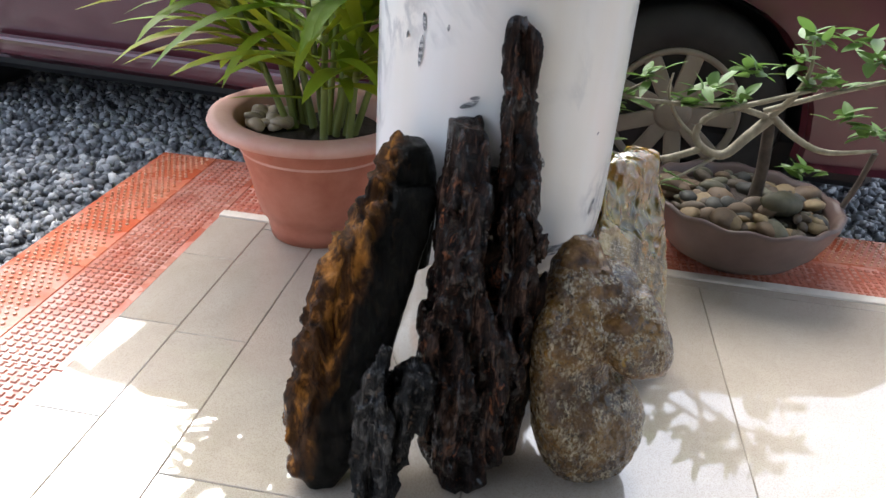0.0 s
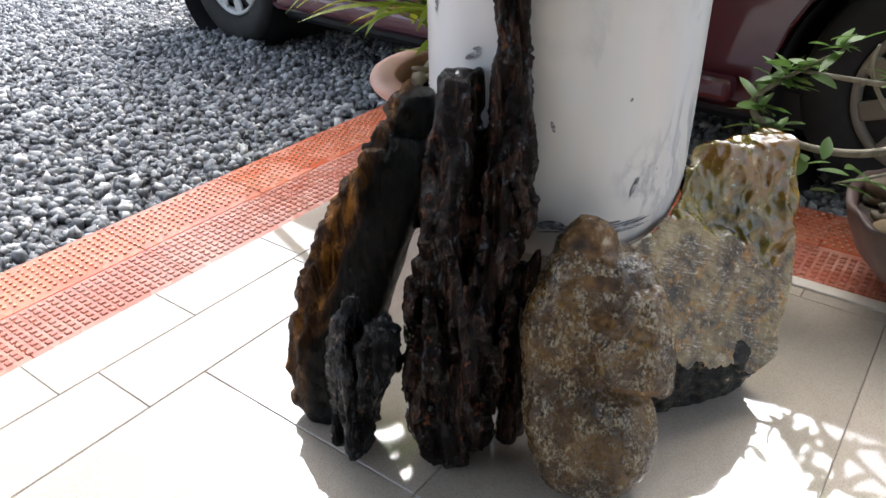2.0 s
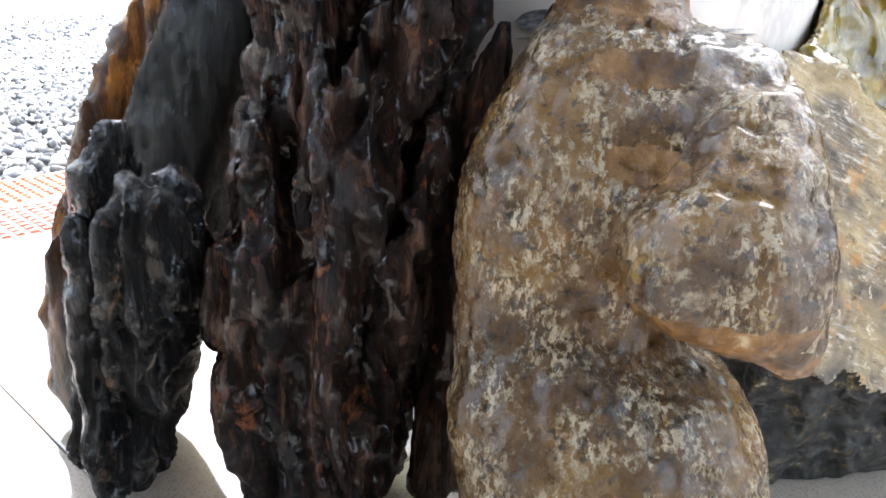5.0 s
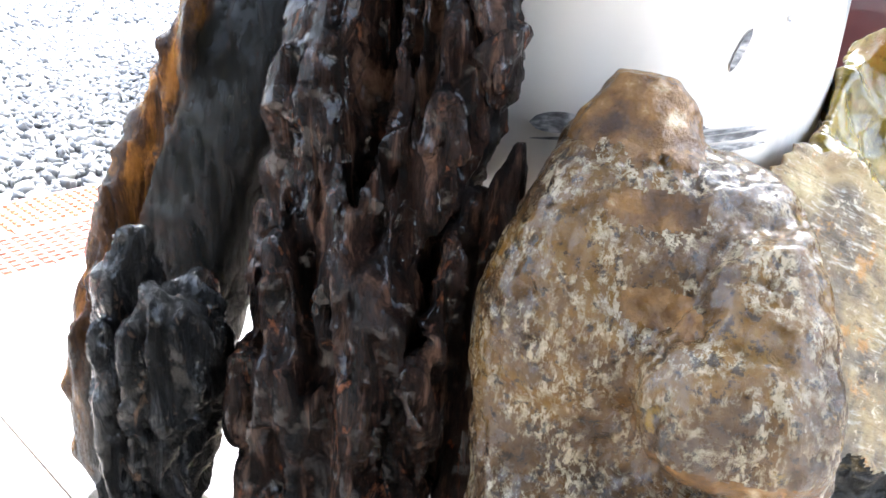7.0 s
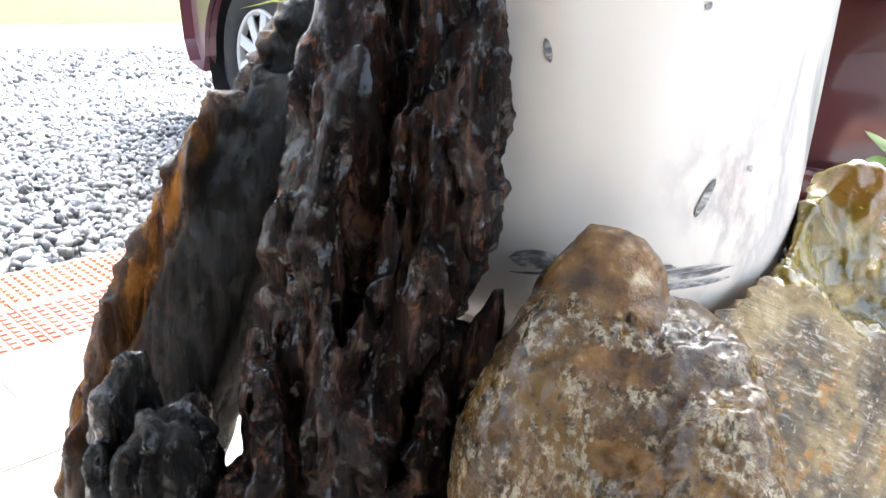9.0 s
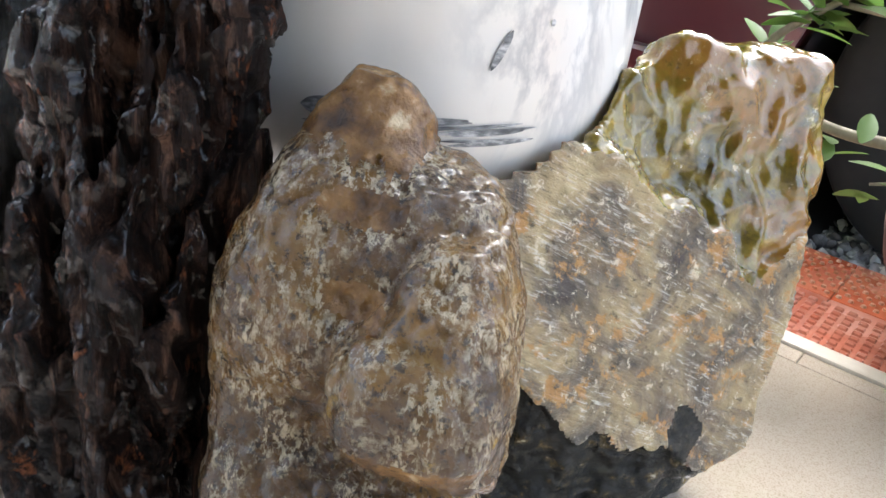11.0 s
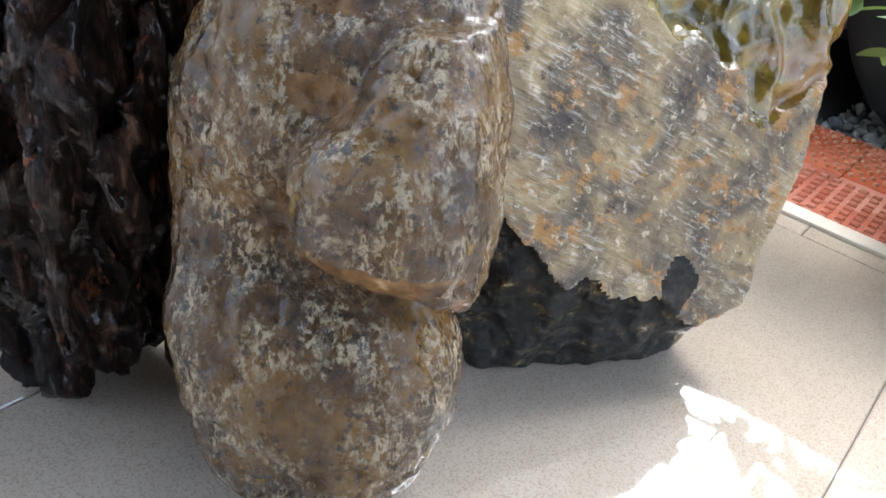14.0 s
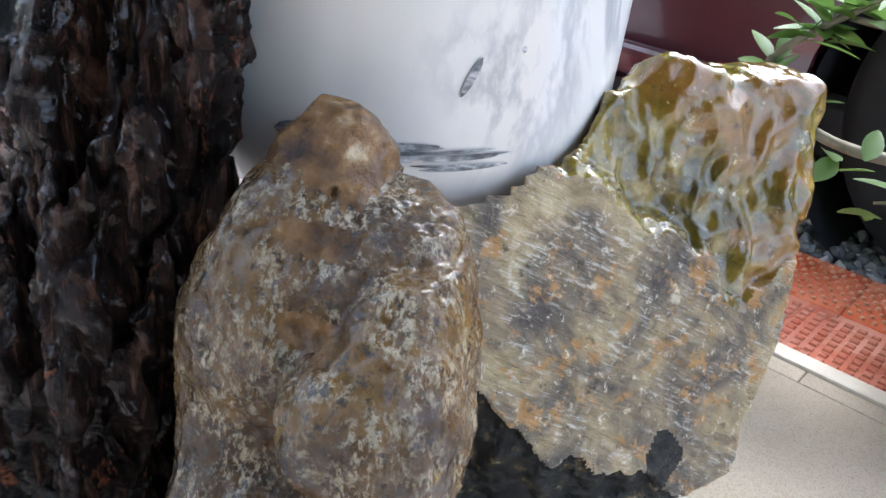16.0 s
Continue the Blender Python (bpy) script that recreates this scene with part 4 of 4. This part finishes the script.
big = part("pebble", pebble_mesh("pebble", TONES[4], 31, 0.042), at=pose(BOWLP[0] + 0.06, BOWLP[1] - 0.06, 0.172, 5, 10, 30))
tagged(big, "large rounded olive-brown stone in the bonsai bowl", "pebble", "pebbles in the bonsai bowl")

bonsai = thing("bonsai_tree", "small bonsai with looping pale branches and oval leaves", "bonsai", (BOWLP[0], BOWLP[1], 0.15))


def bz(x, y, z):
    k = 1.07
    return (x * k - BOWLP[0], y * k - BOWLP[1], 0.766 + (z - 0.766) * k - 0.15)


BOUGHS = [
    ([bz(0.432, 1.45, 0.13), bz(0.436, 1.45, 0.24), bz(0.425, 1.44, 0.33), bz(0.418, 1.43, 0.37)], [0.016, 0.013, 0.012, 0.009], BARK_DARK),
    ([bz(0.418, 1.43, 0.365), bz(0.385, 1.42, 0.33), bz(0.345, 1.41, 0.29), bz(0.30, 1.40, 0.305), bz(0.285, 1.40, 0.335), bz(0.31, 1.40, 0.37), bz(0.40, 1.39, 0.41), bz(0.47, 1.38, 0.44)], [0.012, 0.011, 0.010, 0.008, 0.007, 0.006, 0.005, 0.003], BARK),
    ([bz(0.30, 1.40, 0.30), bz(0.23, 1.39, 0.275), bz(0.15, 1.38, 0.275), bz(0.085, 1.37, 0.305), bz(0.075, 1.37, 0.34), bz(0.12, 1.37, 0.385), bz(0.18, 1.37, 0.43)], [0.008, 0.007, 0.006, 0.006, 0.005, 0.004, 0.002], BARK),
    ([bz(0.418, 1.43, 0.365), bz(0.34, 1.41, 0.385), bz(0.24, 1.39, 0.385), bz(0.13, 1.375, 0.39)], [0.007, 0.006, 0.005, 0.003], BARK),
    ([bz(0.418, 1.43, 0.37), bz(0.47, 1.42, 0.335), bz(0.53, 1.42, 0.315), bz(0.62, 1.43, 0.325)], [0.009, 0.007, 0.006, 0.003], BARK),
    ([bz(0.418, 1.43, 0.37), bz(0.44, 1.40, 0.42), bz(0.45, 1.39, 0.47), bz(0.44, 1.38, 0.52)], [0.008, 0.006, 0.004, 0.002], BARK),
    ([bz(0.30, 1.40, 0.31), bz(0.25, 1.40, 0.35), bz(0.22, 1.39, 0.40), bz(0.22, 1.39, 0.44)], [0.005, 0.004, 0.003, 0.002], BARK),
    ([bz(0.40, 1.42, 0.38), bz(0.50, 1.40, 0.43), bz(0.60, 1.41, 0.46), bz(0.68, 1.43, 0.47)], [0.006, 0.005, 0.004, 0.002], BARK),
    ([bz(0.62, 1.43, 0.32), bz(0.615, 1.45, 0.24), bz(0.598, 1.46, 0.165)], [0.006, 0.006, 0.006], BARK_DARK),
    ([bz(0.34, 1.41, 0.29), bz(0.27, 1.36, 0.26), bz(0.215, 1.33, 0.245)], [0.004, 0.003, 0.0015], BARK)]
for pts_, rad_, mat_ in BOUGHS:
    part("branch", mesh_of("branch", *tube(pts_, rad_, 9, 6), mat_), bonsai)


def oval_leaf(root, way, length, width, tilt):
    way = Vector(way).normalized()
    side = way.cross(Vector((tilt, 0.2, 1))).normalized()
    up = side.cross(way)
    verts, faces = [], []
    for i in range(6):
        t = i / 5
        w = width * math.sin(math.pi * (0.04 + 0.93 * t ** 0.85)) ** 0.8
        p = Vector(root) + way * (length * t) + up * (-0.15 * length * t * t)
        for s in (-1, 0, 1):
            verts.append(tuple(p + side * (s * w) + up * (abs(s) * w * 0.22)))
    for i in range(5):
        for k in range(2):
            faces.append((3 * i + k, 3 * i + k + 1, 3 * i + k + 4, 3 * i + k + 3))
    return verts, faces


TUFTS = [bz(0.18, 1.37, 0.435), bz(0.13, 1.375, 0.395), bz(0.08, 1.37, 0.33), bz(0.10, 1.37, 0.37), bz(0.29, 1.39, 0.42), bz(0.26, 1.39, 0.39), bz(0.34, 1.40, 0.40), bz(0.44, 1.38, 0.52), bz(0.42, 1.38, 0.48), bz(0.47, 1.38, 0.445),
         bz(0.50, 1.40, 0.45), bz(0.56, 1.40, 0.49), bz(0.60, 1.41, 0.47), bz(0.66, 1.42, 0.48), bz(0.54, 1.41, 0.38), bz(0.60, 1.42, 0.36), bz(0.10, 1.37, 0.29), bz(0.50, 1.42, 0.27), bz(0.36, 1.39, 0.46), bz(0.52, 1.39, 0.53), bz(0.62, 1.41, 0.54)]
SPARSE = [bz(0.215, 1.33, 0.245), bz(0.19, 1.34, 0.275), bz(0.24, 1.35, 0.262)]
for c in TUFTS + SPARSE:
    for k in range(4 if c in SPARSE else 13):
        a, e = rng.uniform(0, 6.28), rng.uniform(-0.25, 0.8)
        root = Vector(c) + Vector((rng.uniform(-0.02, 0.02), rng.uniform(-0.02, 0.02), rng.uniform(-0.012, 0.012)))
        v, f = oval_leaf(root, (math.cos(a), 0.8 * math.sin(a), e), rng.uniform(0.036, 0.062), rng.uniform(0.008, 0.0125), rng.uniform(-0.8, 0.8))
        part("leaf", mesh_of("leaf", v, f, LEAF), bonsai)

# ---- parked car ----
CAR_Y, WHEELS = 1.945, (-2.02, 0.38)
car = thing("car", "maroon hatchback car parked on the gravel", "car", (-0.06, CAR_Y - 0.045, -0.06))
car.rotation_euler = (0, 0, radians(-4.4))


def car_body():
    """The side skin swept over the car's width, with round wheel arches."""
    top = [(-2.52, 0.30), (-2.55, 0.50), (-2.50, 0.70), (-2.40, 0.80), (-1.75, 0.83), (-0.9, 0.81), (-0.05, 0.77), (0.25, 0.69), (0.70, 0.64), (1.02, 0.57), (1.12, 0.46), (1.10, 0.30)]
    low = [(1.05, 0.20)]
    r = 0.325
    for cx in reversed(WHEELS):
        low.append((cx + r + 0.02, 0.19))
        low += [(cx + r * math.cos(radians(a)), 0.26 + r * math.sin(radians(a))) for a in range(-10, 191, 12)]
        low.append((cx - r - 0.02, 0.19))
    low.append((-2.48, 0.22))
    ring = top + low
    n = len(ring)
    verts, faces = [], []

    def inset(x, z, y):
        k = max(0.0, z - 0.85)
        return y + (0.32 * k if y < 0.8 else -0.32 * k)
    rows = [(0.035, 0.985), (0.0, 1.0), (1.55, 1.0), (1.515, 0.985)]
    for y, sc in rows:
        for x, z in ring:
            verts.append((-0.7 + (x + 0.7) * sc, inset(x, z, y), 0.6 + (z - 0.6) * sc))
    for i in range(len(rows) - 1):
        for k in range(n):
            k2 = (k + 1) % n
            faces.append((i * n + k, i * n + k2, (i + 1) * n + k2, (i + 1) * n + k))
    bm = bmesh.new()
    me = mesh_of("body", verts, faces, PAINT, False)
    bm.from_mesh(me)
    for k in (0, len(rows) - 1):
        bm.verts.ensure_lookup_table()
        es = [e for e in bm.edges if e.is_boundary and all(k * n <= v.index < (k + 1) * n for v in e.verts)]
        bmesh.ops.triangle_fill(bm, edges=es, use_beauty=True)
    bmesh.ops.recalc_face_normals(bm, faces=bm.faces[:])
    bm.to_mesh(me)
    bm.free()
    return me


part("body", car_body(), car)
part("sill", box_mesh("sill", 1.62, 0.05, 0.055, PAINT, 0.018, 3), car, "rounded maroon sill ridge", pose(-0.82, -0.012, 0.235))
part("underside", box_mesh("underside", 3.3, 1.42, 0.12, BLACK, 0.02), car, "black underside", pose(-0.75, 0.78, 0.19))
part("side_moulding", box_mesh("side_moulding", 1.55, 0.03, 0.045, BLACK, 0.012, 2), car, "black rubbing strip", pose(-0.77, -0.012, 0.56))
part("roof", box_mesh("roof", 1.45, 1.02, 0.05, PAINT, 0.022, 3), car, "", pose(-1.05, 0.775, 1.38))
for side in (0.0, 1.55):
    top_y = 0.27 if side < 0.5 else 1.28
    for xa, xb in ((-0.02, -0.40), (-0.88, -0.90), (-2.28, -1.70)):
        y0 = side + (0.03 if side < 0.5 else -0.03)
        part("pillar", mesh_of("pillar", *tube([(xa, y0, 0.78), ((xa + xb) / 2, (y0 + top_y) / 2, 1.09), (xb, top_y, 1.38)], [0.03, 0.026, 0.026], 8, 4), PAINT), car)
    for xa, xb, xc, xd in ((-0.85, -0.06, -0.42, -0.87), (-2.22, -0.92, -0.93, -1.68)):
        y0 = side + (0.032 if side < 0.5 else -0.032)
        pane = part("window", mesh_of("window", [(xa, y0, 0.80), (xb, y0, 0.80), (xc, top_y, 1.36), (xd, top_y, 1.36)], [(0, 1, 2, 3)], WINDOW), car, "clear side window")
        pane.visible_shadow = False
# second wheel takes the hubcap colour with shade painted in
for wx, hub in zip(WHEELS, (HUB, HUB_SHADED)):
    part("arch_liner", lathe("arch_liner", [(0.315, 0.0), (0.318, 0.30), (0.10, 0.30), (0.001, 0.30)], BLACK, 40), car, "black wheel arch liner", pose(wx, 0.012, 0.26, -90))
    wheel = part("wheel", lathe("tyre", [(0.163, 0.025), (0.180, 0.010), (0.230, 0.0), (0.262, 0.012), (0.273, 0.035), (0.275, 0.08), (0.273, 0.13), (0.255, 0.16), (0.163, 0.16)], RUBBER, 72), car, "dusty black tyre", pose(wx, 0.035, 0.272, -90, 0, 0))
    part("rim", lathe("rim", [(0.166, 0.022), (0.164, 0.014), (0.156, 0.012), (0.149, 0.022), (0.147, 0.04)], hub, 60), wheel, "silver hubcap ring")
    part("well", lathe("well", [(0.001, 0.05), (0.165, 0.05)], BLACK, 40), wheel, "dark wheel well")
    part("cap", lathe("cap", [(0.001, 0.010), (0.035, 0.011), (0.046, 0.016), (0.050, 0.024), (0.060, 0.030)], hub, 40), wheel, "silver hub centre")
    for k in range(9):
        a = 2 * math.pi * k / 9
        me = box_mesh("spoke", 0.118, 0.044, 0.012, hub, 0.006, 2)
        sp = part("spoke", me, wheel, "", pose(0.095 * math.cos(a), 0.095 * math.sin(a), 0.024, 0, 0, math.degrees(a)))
part("mudflap", box_mesh("mudflap", 0.02, 0.19, 0.32, BLACK, 0.006, 2), car, "black rubber mudflap", pose(-2.345, 0.14, 0.26))

# ---- loose gravel ----
def gravel(name, boxes, count, smin, smax, seed):
    """Crushed stones lying loose in rectangles of the plan."""
    r = np.random.default_rng(seed)
    areas = np.array([(b[1] - b[0]) * (b[3] - b[2]) for b in boxes])
    pick = r.choice(len(boxes), count, p=areas / areas.sum())
    bx = np.array(boxes)[pick]
    cx = r.uniform(bx[:, 0], bx[:, 1])
    cy = r.uniform(bx[:, 2], bx[:, 3])
    size = r.uniform(smin, smax, count) * r.uniform(0.7, 1.3, count)
    cz = -0.05 + r.uniform(0.0, 0.35, count) * size
    sh = 1 + r.uniform(-0.42, 0.42, (count, len(ICO_V)))
    v = ICO_V[None] * sh[:, :, None] * (r.uniform(0.55, 1.25, (count, 1, 3)) * size[:, None, None])
    q = r.normal(size=(count, 4))
    q /= np.linalg.norm(q, axis=1)[:, None]
    w, x, y, z = q.T
    rot = np.stack([1 - 2 * (y * y + z * z), 2 * (x * y - z * w), 2 * (x * z + y * w), 2 * (x * y + z * w), 1 - 2 * (x * x + z * z), 2 * (y * z - x * w),
                    2 * (x * z - y * w), 2 * (y * z + x * w), 1 - 2 * (x * x + y * y)], 1).reshape(-1, 3, 3)
    v = np.einsum("nij,nkj->nki", rot, v) + np.stack([cx, cy, cz], 1)[:, None]
    f = ICO_F[None] + (np.arange(count) * len(ICO_V))[:, None, None]
    me = bpy.data.meshes.new(name)
    v, f = v.reshape(-1, 3), f.reshape(-1, 3)
    me.vertices.add(len(v))
    me.vertices.foreach_set("co", v.ravel())
    me.loops.add(f.size)
    me.loops.foreach_set("vertex_index", f.ravel())
    me.polygons.add(len(f))
    me.polygons.foreach_set("loop_start", np.arange(0, f.size, 3))
    me.update(calc_edges=True)
    me.materials.append(GRAVEL)
    ob = new(name, me)
    return tagged(ob, "loose grey crushed stone gravel", "gravel", kind="stuff")


OUT = EDGE_X - STRIP
FAR = EDGE_Y + STRIP
gravel("gravel", [(-3.6, OUT - 0.01, 0.0, FAR), (-3.6, 1.6, FAR + 0.01, 2.5)], 30000, 0.0078, 0.0145, 3)
gravel("gravel_far", [(-5.5, -3.6, 0.0, 4.5), (-3.6, -2.2, 2.5, 4.5)], 11000, 0.011, 0.020, 4)

# ---- floor tiles ----
GAP = 0.0010


def lay(parent, name, x0, x1, y0, y1, mat, top, cache={}):
    sx, sy = x1 - x0 - GAP, y1 - y0 - GAP
    key = (name, round(sx, 4), round(sy, 4), mat.name)
    if key not in cache:
        cache[key] = box_mesh(name, sx, sy, 0.012, mat, 0.0012)
    ob = new(name, cache[key])
    ob.parent = parent
    ob.matrix_parent_inverse = Matrix.Translation(-parent.location)
    ob.location = ((x0 + x1) / 2, (y0 + y1) / 2, top - 0.006)
    return ob


X1, X2, Y1, T = -0.585, -0.452, 1.405, 0.4085
y = 1.255 - 0.245 * 16
while y < EDGE_Y - 0.01:
    lay(floor, "tile", EDGE_X, X1, y, min(y + 0.245, EDGE_Y), TILE, 0)
    y += 0.245
y = 0.583 - T * 9
while y < Y1 - 0.01:
    lay(floor, "tile", X1, X2, y, min(y + T, Y1), TILE, 0)
    y += T
x = X1
while x < 3.4:
    lay(floor, "tile", x, min(x + 2 * T, 3.5), Y1, EDGE_Y, TILE, 0)
    x += 2 * T
x, odd = X2, 0
while x < 3.4:
    y = 0.68 - 2 * T * 5
    while y < Y1 - 0.01:
        lay(floor, "tile", x, min(x + T, 3.5), y, Y1 if y > 0.6 else y + 2 * T, TILE, 0)
        y += 2 * T
    x += T

# ---- tactile tiles with their studs ----
def studs(name, x0, x1, y0, y1, step, r, h, parent, square):
    nx, ny = int((x1 - x0) / step), int((y1 - y0) / step)
    verts, faces = [], []
    for i in range(nx):
        for j in range(ny):
            cx = x0 + step * (i + 0.5 + (0 if square else 0.5 * (j % 2)))
            cy = y0 + step * (j + 0.5)
            o = len(verts)
            k = 4 if square else 6
            for rr, z in ((r, -0.003), (r * 0.7, -0.003 + h)):
                for a in range(k):
                    w = 2 * math.pi * (a + 0.5) / k
                    verts.append((cx + rr * math.cos(w), cy + rr * math.sin(w), z))
            for a in range(k):
                b = (a + 1) % k
                faces.append((o + a, o + b, o + k + b, o + k + a))
            faces.append(tuple(o + k + a for a in range(k)))
    ob = new(name, mesh_of(name, verts, faces, PINK if square else STUD, False))
    ob.parent = parent
    ob.matrix_parent_inverse = Matrix.Translation(-parent.location)
    return tagged(ob, kind="stuff")


HALF = STRIP / 2
y = FAR
while y > -1.4:
    lay(pavement, "tile", OUT, OUT + HALF, y - STRIP, y, RED, -0.003)
    lay(pavement, "tile", OUT + HALF, EDGE_X, y - STRIP, y, PINK, -0.003)
    y -= STRIP
x = EDGE_X
while x < 2.6:
    lay(pavement_far, "tile", x, x + STRIP, EDGE_Y + HALF, FAR, RED, -0.003)
    lay(pavement_far, "tile", x, x + STRIP, EDGE_Y, EDGE_Y + HALF, PINK, -0.003)
    x += STRIP
studs("stud", OUT + 0.008, OUT + HALF - 0.006, -0.6, FAR - 0.006, 0.0155, 0.0042, 0.003, pavement, False)
studs("stud", OUT + HALF + 0.006, EDGE_X - 0.006, -0.6, FAR - 0.006, 0.0165, 0.0078, 0.0025, pavement, True)
studs("stud", EDGE_X, 1.4, EDGE_Y + HALF + 0.006, FAR - 0.006, 0.0155, 0.0042, 0.003, pavement_far, False)
studs("stud", EDGE_X, 1.4, EDGE_Y + 0.006, EDGE_Y + HALF - 0.006, 0.0165, 0.0078, 0.0025, pavement_far, True)
